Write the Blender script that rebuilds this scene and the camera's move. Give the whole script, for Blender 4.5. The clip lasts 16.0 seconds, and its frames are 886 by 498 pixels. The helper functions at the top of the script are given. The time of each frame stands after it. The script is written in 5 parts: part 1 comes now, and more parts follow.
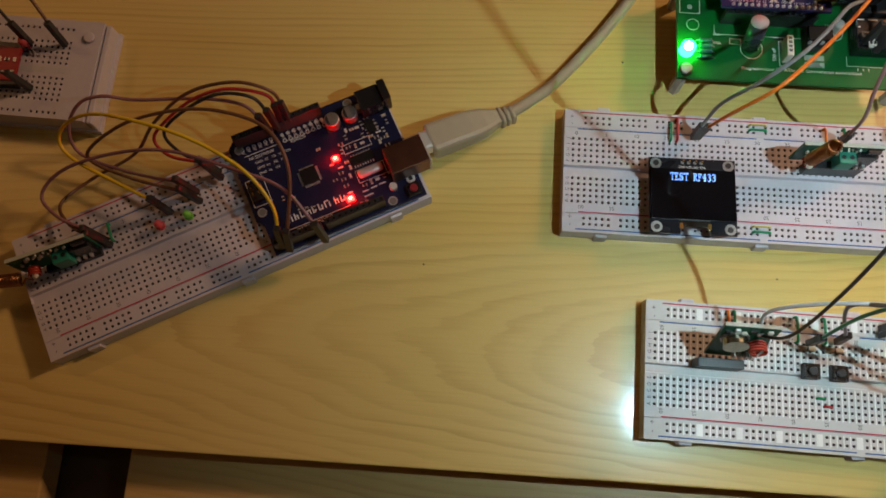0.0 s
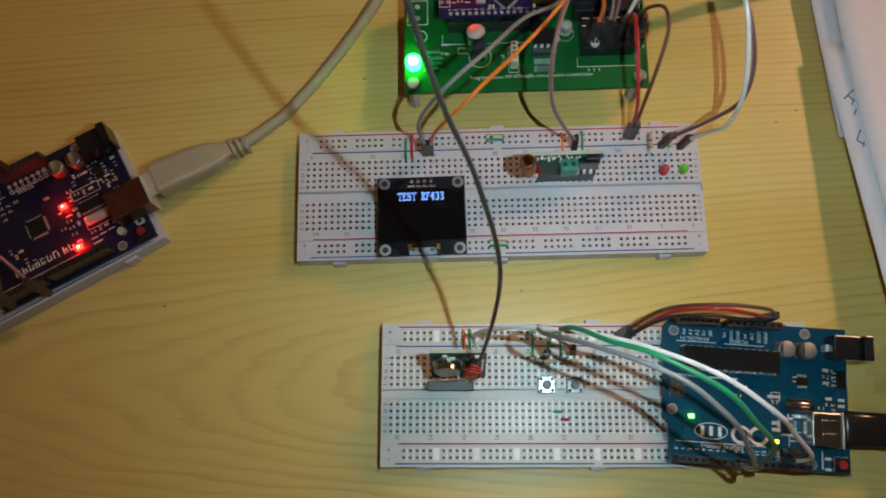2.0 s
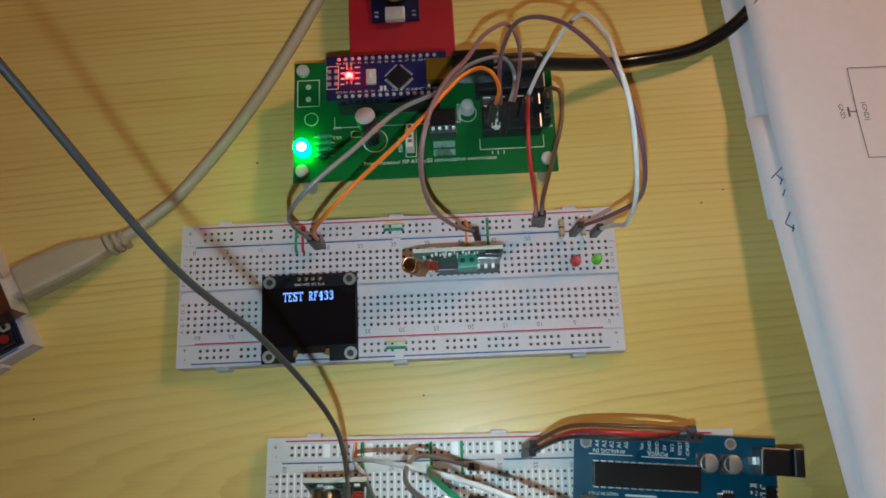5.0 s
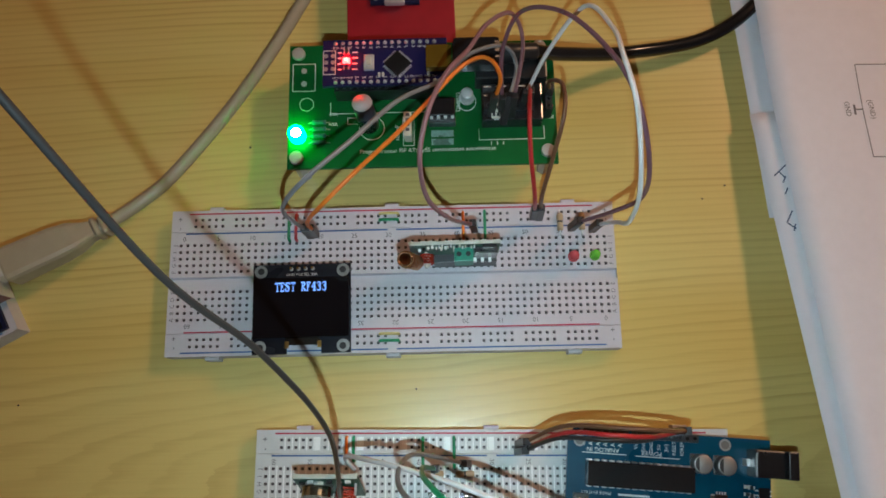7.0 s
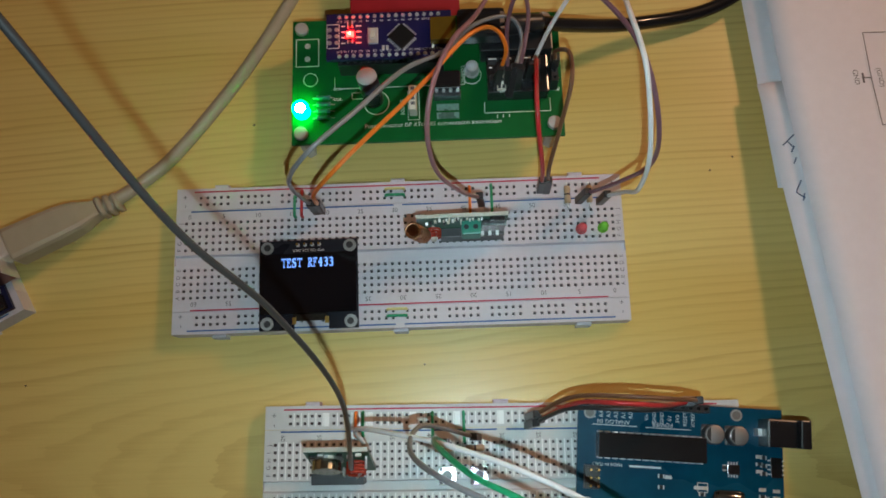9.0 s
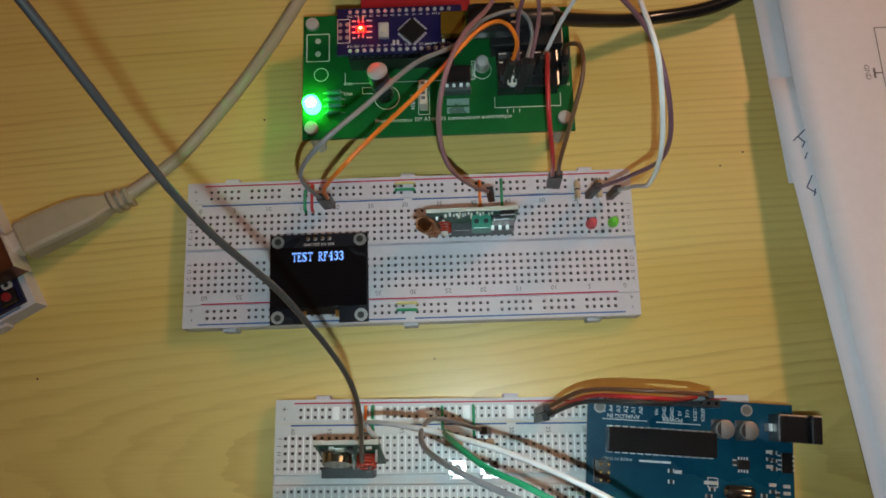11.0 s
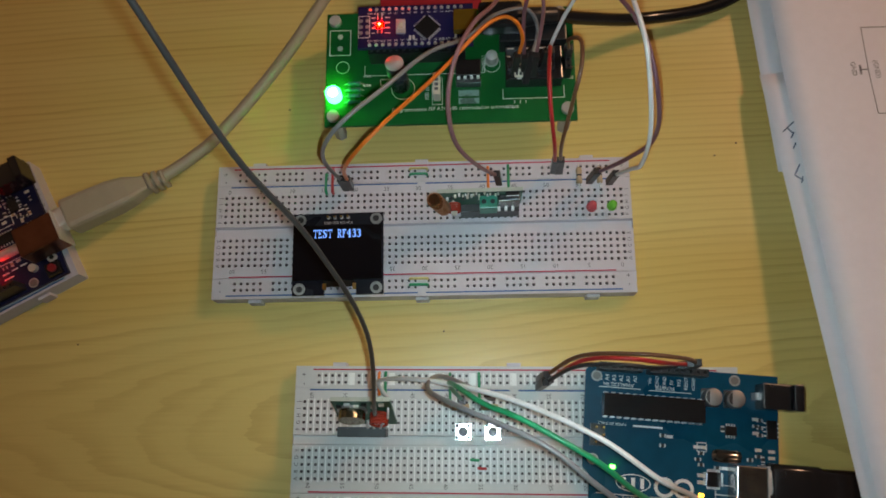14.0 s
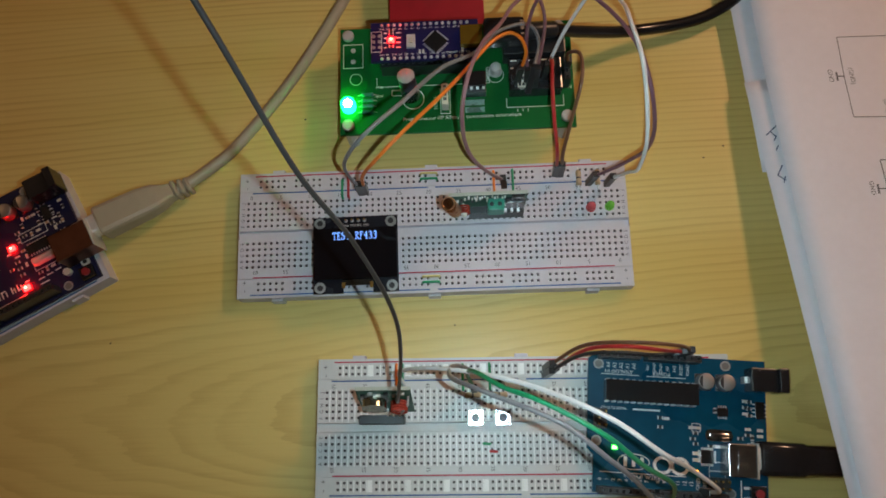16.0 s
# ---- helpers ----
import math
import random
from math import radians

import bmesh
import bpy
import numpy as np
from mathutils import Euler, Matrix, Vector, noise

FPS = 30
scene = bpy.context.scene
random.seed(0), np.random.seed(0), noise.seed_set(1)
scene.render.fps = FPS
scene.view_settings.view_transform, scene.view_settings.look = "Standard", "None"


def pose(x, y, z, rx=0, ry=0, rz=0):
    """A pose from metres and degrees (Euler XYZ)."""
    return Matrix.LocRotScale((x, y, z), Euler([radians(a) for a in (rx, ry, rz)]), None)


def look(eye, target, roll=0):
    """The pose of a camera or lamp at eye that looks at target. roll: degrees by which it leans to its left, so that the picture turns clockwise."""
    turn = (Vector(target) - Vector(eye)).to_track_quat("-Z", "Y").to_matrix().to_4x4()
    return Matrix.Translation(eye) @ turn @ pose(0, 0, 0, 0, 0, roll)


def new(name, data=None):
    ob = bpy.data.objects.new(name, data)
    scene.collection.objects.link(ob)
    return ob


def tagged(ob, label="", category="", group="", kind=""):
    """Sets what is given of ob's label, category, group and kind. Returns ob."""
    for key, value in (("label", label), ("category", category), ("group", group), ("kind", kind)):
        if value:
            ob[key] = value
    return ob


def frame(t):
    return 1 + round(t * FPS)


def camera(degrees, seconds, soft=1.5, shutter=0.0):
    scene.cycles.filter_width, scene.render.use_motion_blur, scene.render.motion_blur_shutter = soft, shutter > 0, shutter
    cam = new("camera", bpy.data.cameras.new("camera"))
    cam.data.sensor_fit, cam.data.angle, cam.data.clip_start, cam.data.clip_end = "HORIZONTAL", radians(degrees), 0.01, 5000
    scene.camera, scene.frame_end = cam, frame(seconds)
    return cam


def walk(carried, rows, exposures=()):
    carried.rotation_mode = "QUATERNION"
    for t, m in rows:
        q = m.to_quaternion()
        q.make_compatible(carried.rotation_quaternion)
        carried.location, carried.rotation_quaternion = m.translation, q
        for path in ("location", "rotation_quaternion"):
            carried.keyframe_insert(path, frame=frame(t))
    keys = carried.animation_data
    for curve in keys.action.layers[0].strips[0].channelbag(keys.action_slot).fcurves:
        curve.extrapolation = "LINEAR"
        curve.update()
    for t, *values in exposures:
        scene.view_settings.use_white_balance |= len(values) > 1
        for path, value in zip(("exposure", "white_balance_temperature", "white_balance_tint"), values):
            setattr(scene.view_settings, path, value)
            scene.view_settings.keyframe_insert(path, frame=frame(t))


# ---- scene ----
cam = camera(59.0, 16.0, soft=1.7, shutter=0.5)
PATH = [
    (0, (-0.123, -0.119, 0.318), (-0.171, 0.387, -1.617), -1.7),
    (0.5, (-0.11, -0.112, 0.315), (-0.175, 0.359, -1.627), -4.2),
    (1, (-0.071, -0.105, 0.319), (-0.106, 0.359, -1.626), -2.4),
    (1.5, (-0.039, -0.095, 0.322), (-0.082, 0.351, -1.627), -4.8),
    (2, (-0.017, -0.094, 0.316), (-0.058, 0.352, -1.633), -6.5),
    (2.5, (-0.008, -0.096, 0.322), (-0.033, 0.357, -1.626), -5.1),
    (3, (0.006, -0.081, 0.315), (-0.008, 0.391, -1.629), -4.0),
    (3.5, (0.016, -0.069, 0.3), (-0.032, 0.372, -1.651), -8.5),
    (4, (0.022, -0.061, 0.298), (-0.013, 0.442, -1.637), -6.7),
    (4.5, (0.021, -0.058, 0.294), (-0.014, 0.443, -1.642), -6.5),
    (5, (0.024, -0.062, 0.295), (-0.02, 0.449, -1.638), -7.3),
    (7.5, (0.022, -0.054, 0.29), (0.002, 0.387, -1.661), -3.7),
    (8, (0.022, -0.056, 0.289), (-0.005, 0.383, -1.662), -5.1),
    (8.5, (0.021, -0.057, 0.288), (-0.002, 0.37, -1.666), -5.0),
    (9, (0.02, -0.061, 0.288), (-0.007, 0.372, -1.664), -5.5),
    (11.5, (0.017, -0.064, 0.288), (-0.025, 0.368, -1.665), -7.3),
    (12, (0.014, -0.066, 0.292), (-0.027, 0.357, -1.662), -7.6),
    (12.5, (0.015, -0.067, 0.29), (-0.036, 0.347, -1.666), -9.1),
    (13, (0.019, -0.07, 0.293), (-0.035, 0.353, -1.662), -9.5),
    (13.5, (0.021, -0.076, 0.296), (-0.032, 0.375, -1.652), -8.3),
    (14, (0.022, -0.081, 0.306), (-0.067, 0.39, -1.636), -11.6),
    (14.5, (0.025, -0.091, 0.328), (-0.052, 0.401, -1.609), -10.3),
    (15, (0.021, -0.098, 0.335), (-0.064, 0.385, -1.604), -11.0),
    (15.5, (0.018, -0.094, 0.334), (-0.056, 0.389, -1.606), -10.3),
    (16, (0.013, -0.085, 0.328), (-0.041, 0.378, -1.617), -8.5),
]
walk(cam, [(t, look(eye, target, roll)) for t, eye, target, roll in PATH],
     exposures=[(0.0, 0.36, 6550, 10), (0.5, 0.30, 6550, 10), (1.0, 0.14, 6600, 10), (2.5, 0.02, 6600, 10), (5.0, 0.06, 6250, 9), (9.0, -0.03, 6450, 9), (12.5, -0.09, 6750, 11),
                (14.5, -0.2, 6700, 11), (16.0, -0.08, 6500, 10)])

# ---- light ----
world = bpy.data.worlds.new("world")
scene.world = world
world.use_nodes = True
world.node_tree.nodes["Background"].inputs[0].default_value = (1.0, 0.72, 0.42, 1)
world.node_tree.nodes["Background"].inputs[1].default_value = 0.02


def lamp(name, eye, target, size, watts, colour, beam=180.0):
    data = bpy.data.lights.new(name, "AREA")
    data.shape, data.size, data.energy, data.color = "DISK", size, watts, colour
    data.spread = math.radians(beam)
    ob = new(name, data)
    ob.matrix_world = look(eye, target)
    return ob


lamp("flash_lamp", (0.0235, -0.0790, 0.290), (0.030, -0.005, 0), 0.0035, 0.150, (0.72, 1.0, 1.08), 104.0)
lamp("ceiling_lamp", (0.63, 0.44, 0.69), (0.1, 0.05, 0), 0.12, 3.8, (1.0, 0.57, 0.34))
lamp("wall_lamp", (-1.25, 0.55, 1.10), (-0.2, 0, 0), 0.20, 0.95, (1.0, 0.50, 0.21))

# ---- materials ----
MATS = {}


def surf(name, col, rough=0.5, metal=0.0, var=0.12, scale=250.0, bump=0.0, coat=0.0, emit=0.0, trans=0.0):
    """A plain surface with fine mottling at two scales."""
    if name in MATS:
        return MATS[name]
    m = bpy.data.materials.new(name)
    m.use_nodes = True
    nt = m.node_tree
    b = nt.nodes["Principled BSDF"]
    b.inputs["Metallic"].default_value = metal
    b.inputs["Coat Weight"].default_value = coat
    b.inputs["Transmission Weight"].default_value = trans
    tc = nt.nodes.new("ShaderNodeTexCoord")
    n1 = nt.nodes.new("ShaderNodeTexNoise")
    n1.inputs["Scale"].default_value, n1.inputs["Detail"].default_value = scale, 6
    n2 = nt.nodes.new("ShaderNodeTexNoise")
    n2.inputs["Scale"].default_value, n2.inputs["Detail"].default_value = scale * 0.12, 3
    add = nt.nodes.new("ShaderNodeMath")
    add.operation = "ADD"
    ramp = nt.nodes.new("ShaderNodeMapRange")
    ramp.inputs["From Min"].default_value, ramp.inputs["From Max"].default_value = 0.6, 1.4
    ramp.inputs["To Min"].default_value, ramp.inputs["To Max"].default_value = 1 - var, 1 + var
    mul = nt.nodes.new("ShaderNodeVectorMath")
    mul.operation = "SCALE"
    mul.inputs[0].default_value = col
    rr = nt.nodes.new("ShaderNodeMapRange")
    rr.inputs["From Min"].default_value, rr.inputs["From Max"].default_value = 0.3, 0.7
    rr.inputs["To Min"].default_value, rr.inputs["To Max"].default_value = max(rough - 0.08, 0.02), min(rough + 0.08, 1)
    for n in (n1, n2):
        nt.links.new(tc.outputs["Object"], n.inputs["Vector"])
    nt.links.new(n1.outputs["Fac"], add.inputs[0])
    nt.links.new(n2.outputs["Fac"], add.inputs[1])
    nt.links.new(add.outputs[0], ramp.inputs["Value"])
    nt.links.new(ramp.outputs[0], mul.inputs["Scale"])
    nt.links.new(mul.outputs[0], b.inputs["Base Color"])
    nt.links.new(n2.outputs["Fac"], rr.inputs["Value"])
    nt.links.new(rr.outputs[0], b.inputs["Roughness"])
    if bump:
        bp = nt.nodes.new("ShaderNodeBump")
        bp.inputs["Strength"].default_value, bp.inputs["Distance"].default_value = bump, 0.0004
        nt.links.new(n1.outputs["Fac"], bp.inputs["Height"])
        nt.links.new(bp.outputs[0], b.inputs["Normal"])
    if emit:
        b.inputs["Emission Color"].default_value = (*col, 1)
        b.inputs["Emission Strength"].default_value = emit
    if "soldermask" in name:
        b.inputs["Specular IOR Level"].default_value = 0.2
    MATS[name] = m
    return m


def wood(name, light, dark, rough=0.2):
    """Varnished flat-sawn pine with its grain along x: year rings round a pith that dips below the board."""
    m = bpy.data.materials.new(name)
    m.use_nodes = True
    nt = m.node_tree
    b = nt.nodes["Principled BSDF"]
    tc = nt.nodes.new("ShaderNodeTexCoord")

    def value(v):
        return v.outputs[0] if hasattr(v, "outputs") else v

    def calc(op, p, q=0.0, r=0.0):
        n = nt.nodes.new("ShaderNodeMath")
        n.operation = op
        for k, v in enumerate((p, q, r)):
            v = value(v)
            if isinstance(v, (int, float)):
                n.inputs[k].default_value = v
            else:
                nt.links.new(v, n.inputs[k])
        return n

    def cloud(scale, detail, rough_n=0.5):
        mp = nt.nodes.new("ShaderNodeMapping")
        mp.inputs["Scale"].default_value = (*scale, 1)
        nt.links.new(tc.outputs["Object"], mp.inputs["Vector"])
        n = nt.nodes.new("ShaderNodeTexNoise")
        n.inputs["Scale"].default_value, n.inputs["Detail"].default_value, n.inputs["Roughness"].default_value = 1.0, detail, rough_n
        nt.links.new(mp.outputs[0], n.inputs["Vector"])
        return n.outputs["Fac"]

    xyz = nt.nodes.new("ShaderNodeSeparateXYZ")
    nt.links.new(tc.outputs["Object"], xyz.inputs[0])
    across = calc("ADD", calc("MULTIPLY_ADD", cloud((4, 8), 2), 0.012, xyz.outputs["Y"]), 0.068)
    depth = calc("ADD", calc("MULTIPLY_ADD", xyz.outputs["X"], -0.085, 0.042), calc("MULTIPLY", cloud((5, 16), 3), 0.014))
    radius = calc("SQRT", calc("ADD", calc("MULTIPLY", across, across), calc("MULTIPLY", depth, depth)))
    ring = calc("ADD", calc("MULTIPLY", radius, 370.0), calc("MULTIPLY", cloud((9, 240), 3), 0.7))
    year = calc("FRACT", ring)
    shade = nt.nodes.new("ShaderNodeValToRGB")
    shade.color_ramp.elements[0].position, shade.color_ramp.elements[0].color = 0.0, (0.35, 0.35, 0.35, 1)
    shade.color_ramp.elements[1].position, shade.color_ramp.elements[1].color = 0.99, (0.9, 0.9, 0.9, 1)
    for at, v in ((0.10, 0.0), (0.52, 0.10), (0.86, 1.0)):
        shade.color_ramp.elements.new(at).color = (v, v, v, 1)
    nt.links.new(year.outputs[0], shade.inputs["Fac"])
    each = nt.nodes.new("ShaderNodeTexWhiteNoise")
    each.noise_dimensions = "1D"
    nt.links.new(calc("FLOOR", ring).outputs[0], each.inputs["W"])
    force = calc("MULTIPLY_ADD", each.outputs["Value"], 0.55, 0.35)
    patch = calc("MULTIPLY_ADD", cloud((8, 60), 3), 1.5, -0.27)
    late = calc("MULTIPLY", calc("MULTIPLY", shade, force), patch)
    fibre = calc("MULTIPLY_ADD", cloud((28, 1500), 4, 0.6), 0.55, -0.27)
    fac = calc("ADD", late, fibre)
    fac.use_clamp = True
    mix = nt.nodes.new("ShaderNodeMix")
    mix.data_type = "RGBA"
    nt.links.new(fac.outputs[0], mix.inputs[0])
    mix.inputs[6].default_value, mix.inputs[7].default_value = (*light, 1), (*dark, 1)
    # darker heartwood in long tongues
    tone = nt.nodes.new("ShaderNodeValToRGB")
    tone.color_ramp.elements[0].position, tone.color_ramp.elements[0].color = 0.44, (1.03, 1.02, 1.04, 1)
    tone.color_ramp.elements[1].position, tone.color_ramp.elements[1].color = 0.62, (0.95, 0.88, 0.76, 1)
    nt.links.new(cloud((2.4, 22), 2), tone.inputs["Fac"])
    mul = nt.nodes.new("ShaderNodeMix")
    mul.data_type, mul.blend_type = "RGBA", "MULTIPLY"
    mul.inputs[0].default_value = 1.0
    nt.links.new(mix.outputs[2], mul.inputs[6])
    nt.links.new(tone.outputs[0], mul.inputs[7])
    nt.links.new(mul.outputs[2], b.inputs["Base Color"])
    b.inputs["Roughness"].default_value = rough + 0.15
    b.inputs["Coat Weight"].default_value, b.inputs["Coat Roughness"].default_value = 0.6, rough * 0.6
    bp = nt.nodes.new("ShaderNodeBump")
    bp.inputs["Strength"].default_value, bp.inputs["Distance"].default_value = 0.12, 0.0003
    nt.links.new(cloud((500, 500), 3), bp.inputs["Height"])
    nt.links.new(bp.outputs[0], b.inputs["Coat Normal"])
    nt.links.new(bp.outputs[0], b.inputs["Normal"])
    MATS[name] = m
    return m


PINE = wood("pine", (0.67, 0.52, 0.175), (0.44, 0.28, 0.07))
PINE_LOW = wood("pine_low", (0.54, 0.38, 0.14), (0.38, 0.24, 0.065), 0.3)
DARKWOOD = surf("dark_wood", (0.055, 0.035, 0.022), 0.5)
PLASTER = surf("plaster", (0.7, 0.66, 0.58), 0.9, bump=0.2, scale=40)
BB_WHITE = surf("board_plastic", (0.535, 0.50, 0.54), 0.48, var=0.05, bump=0.05, scale=400)
BB_GLOSS = surf("board_plastic_glossy", (0.55, 0.56, 0.555), 0.44, var=0.05, bump=0.05, scale=400)
# near-black so that the shade down in the holes is in the colour
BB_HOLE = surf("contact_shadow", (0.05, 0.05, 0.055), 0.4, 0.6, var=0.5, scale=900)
INK_RED = surf("red_ink", (0.42, 0.018, 0.06), 0.5, var=0.25, scale=700)
INK_BLUE = surf("blue_ink", (0.02, 0.09, 0.27), 0.5, var=0.25, scale=700)
INK_DARK = surf("grey_ink", (0.10, 0.10, 0.11), 0.6)
BLACK = surf("black_plastic", (0.018, 0.018, 0.02), 0.38, var=0.2, bump=0.06)
SATIN_BLACK = surf("satin_black", (0.012, 0.012, 0.014), 0.22, var=0.2)
STEEL = surf("tinned_steel", (0.70, 0.69, 0.67), 0.36, 0.6, var=0.15)
COVER = surf("button_cover", (0.33, 0.33, 0.32), 0.16, 1.0, var=0.2)
CHROME = surf("socket_metal", (0.22, 0.22, 0.21), 0.18, 0.95, var=0.3)
# paler than the board: the ribs' reflections are put into their colour
RIB = surf("rib_plastic_shine", (0.80, 0.81, 0.80), 0.34, var=0.05)
AMBER = surf("amber_socket", (0.17, 0.095, 0.012), 0.25, 0.4)
CAN = surf("can_aluminium", (0.36, 0.35, 0.34), 0.34, 0.8, var=0.15)
DULL = surf("dull_solder_ring", (0.30, 0.30, 0.29), 0.4, 0.5, var=0.3, scale=900)
BRASS = surf("gold_plate", (0.72, 0.46, 0.14), 0.25, 1.0)
COPPER = surf("copper_coil", (0.40, 0.20, 0.10), 0.3, 1.0)
SILK = surf("silkscreen_white", (0.72, 0.74, 0.72), 0.6, var=0.15, scale=900)
PCB_BLUE = surf("blue_soldermask", (0.001, 0.052, 0.100), 0.30, var=0.2, scale=180)
PCB_NAVY = surf("navy_soldermask", (0.009, 0.011, 0.040), 0.42, var=0.2, scale=180)
PCB_NANO = surf("violet_soldermask", (0.013, 0.011, 0.06), 0.42, var=0.2, scale=180)
PCB_GREEN = surf("green_soldermask", (0.004, 0.105, 0.024), 0.4, var=0.16, scale=120)
PCB_DKGREEN = surf("dark_green_soldermask", (0.012, 0.09, 0.05), 0.35, var=0.2)
PCB_BLACK = surf("black_soldermask", (0.010, 0.011, 0.016), 0.3, var=0.2)
GLASS_BLACK = surf("display_glass", (0.004, 0.004, 0.006), 0.08, var=0.1)
RED_PLATE = surf("red_plate", (0.30, 0.006, 0.014), 0.5, var=0.18, scale=160, bump=0.1)
PAPER = surf("paper", (0.82, 0.79, 0.85), 0.85, var=0.03, scale=300, bump=0.04)
INK_BLACK = surf("printed_line", (0.16, 0.15, 0.17), 0.8)
CABLE = surf("beige_cable", (0.35, 0.30, 0.215), 0.42, var=0.06, bump=0.04)
TAN = surf("ceramic_tan", (0.44, 0.32, 0.19), 0.5)
CREAM = surf("cream_plastic", (0.65, 0.60, 0.50), 0.5)
NYLON = surf("nylon", (0.40, 0.37, 0.35), 0.4)
RED_LENS = surf("red_lens", (0.92, 0.15, 0.17), 0.18, trans=0.35)
GREEN_LENS = surf("green_lens", (0.26, 0.86, 0.10), 0.18, trans=0.35)
GREEN_LIT = surf("green_led_lit", (0.001, 1.0, 0.06), 0.2, emit=45)
GREEN_CORE = surf("green_led_core", (0.35, 1.0, 0.65), 0.2, emit=30)
RED_LIT = surf("red_led_lit", (1.0, 0.0009, 0.0007), 0.2, emit=420)
RED_CORE = surf("red_led_core", (1.0, 0.50, 0.20), 0.2, emit=10)
GREEN_SMD = surf("small_green_lit", (0.05, 1.0, 0.04), 0.2, emit=30)
AMBER_SMD = surf("small_amber_lit", (1.0, 0.22, 0.01), 0.2, emit=22)
SCREEN_INK = surf("screen_pixels", (0.17, 0.37, 1.0), 0.3, emit=1.05)
WIRE = {k: surf("wire_" + k, c, 0.36, var=0.1) for k, c in dict(
    grey=(0.20, 0.20, 0.21), orange=(0.80, 0.20, 0.02), purple=(0.17, 0.080, 0.105), mauve=(0.25, 0.12, 0.13), white=(0.74, 0.73, 0.72),
    red=(0.44, 0.025, 0.027), brown=(0.15, 0.068, 0.035), yellow=(0.72, 0.50, 0.02), green=(0.01, 0.26, 0.11), black=(0.03, 0.03, 0.032),
    dim=(0.026, 0.025, 0.025), pale=(0.60, 0.52, 0.20)).items()}

# ---- building blocks, in millimetres ----
MM = 0.001


def part(name, bm, mat, parent, label="", smooth=False):
    me = bpy.data.meshes.new(name)
    bm.transform(Matrix.Scale(MM, 4))
    if smooth:
        for f in bm.faces:
            f.smooth = True
    bm.to_mesh(me)
    bm.free()
    me.materials.append(mat)
    ob = new(name, me)
    ob.parent = parent
    if label:
        ob["label"] = label
    return ob


def share(name, ob, parent, x=0.0, y=0.0, z=0.0, rz=0.0):
    """Another part on the mesh of ob, shifted by millimetres."""
    o = new(name, ob.data)
    o.parent = parent
    o.matrix_basis = pose(x * MM, y * MM, z * MM, 0, 0, rz)
    return o


def thing(name, x, y, z, rz, label, category, group="", kind=""):
    ob = new(name)
    ob.empty_display_size = 0.01
    ob.matrix_basis = pose(x * MM, y * MM, z * MM, 0, 0, rz)
    return tagged(ob, label, category, group, kind)


def box(bm, x0, x1, y0, y1, z0, z1, bev=0.0):
    r = bmesh.ops.create_cube(bm, size=1)
    vs = r["verts"]
    bmesh.ops.scale(bm, vec=(x1 - x0, y1 - y0, z1 - z0), verts=vs)
    bmesh.ops.translate(bm, vec=((x0 + x1) / 2, (y0 + y1) / 2, (z0 + z1) / 2), verts=vs)
    if bev:
        es = list({e for v in vs for e in v.link_edges})
        bmesh.ops.bevel(bm, geom=es, offset=bev, segments=2, affect="EDGES", profile=0.6)
    return bm


def cyl(bm, x, y, z0, z1, r, r2=None, n=20, bev=0.0):
    k = bmesh.ops.create_cone(bm, cap_ends=True, segments=n, radius1=r, radius2=r if r2 is None else r2, depth=z1 - z0)
    bmesh.ops.translate(bm, vec=(x, y, (z0 + z1) / 2), verts=k["verts"])
    if bev:
        top = [e for v in k["verts"] if v.co.z > z1 - 1e-4 for e in v.link_edges if all(w.co.z > z1 - 1e-4 for w in e.verts)]
        bmesh.ops.bevel(bm, geom=list(set(top)), offset=bev, segments=3, affect="EDGES", profile=0.5)
    return bm


def ball(bm, x, y, z, r, sz=1.0):
    k = bmesh.ops.create_uvsphere(bm, u_segments=14, v_segments=8, radius=r)
    bmesh.ops.scale(bm, vec=(1, 1, sz), verts=k["verts"])
    bmesh.ops.translate(bm, vec=(x, y, z), verts=k["verts"])
    return bm


def B():
    return bmesh.new()


def spline(pts, n=10):
    P = [Vector(p) for p in pts]
    P = [2 * P[0] - P[1]] + P + [2 * P[-1] - P[-2]]
    out = []
    for i in range(1, len(P) - 2):
        a, b, c, d = P[i - 1:i + 3]
        for k in range(n):
            s = k / n
            out.append(0.5 * (2 * b + (c - a) * s + (2 * a - 5 * b + 4 * c - d) * s * s + (3 * b - a - 3 * c + d) * s ** 3))
    return out + [P[-2]]


def sweep(bm, line, r, sides=10, cap=True):
    """A round tube along a line of points; r is a number or one for each point."""
    rs = r if isinstance(r, list) else [r] * len(line)
    side = None
    rings = []
    for i, p in enumerate(line):
        t = (line[min(i + 1, len(line) - 1)] - line[max(i - 1, 0)]).normalized()
        if side is None:
            side = t.orthogonal().normalized()
        side = (side - t * side.dot(t)).normalized()
        up = t.cross(side)
        rings.append([bm.verts.new(p + (side * math.cos(a) + up * math.sin(a)) * rs[i]) for a in (2 * math.pi * k / sides for k in range(sides))])
    for a, b in zip(rings, rings[1:]):
        for k in range(sides):
            bm.faces.new((a[k], a[(k + 1) % sides], b[(k + 1) % sides], b[k]))
    if cap:
        bm.faces.new(rings[0][::-1])
        bm.faces.new(rings[-1])
    return bm


TEXTS = {}


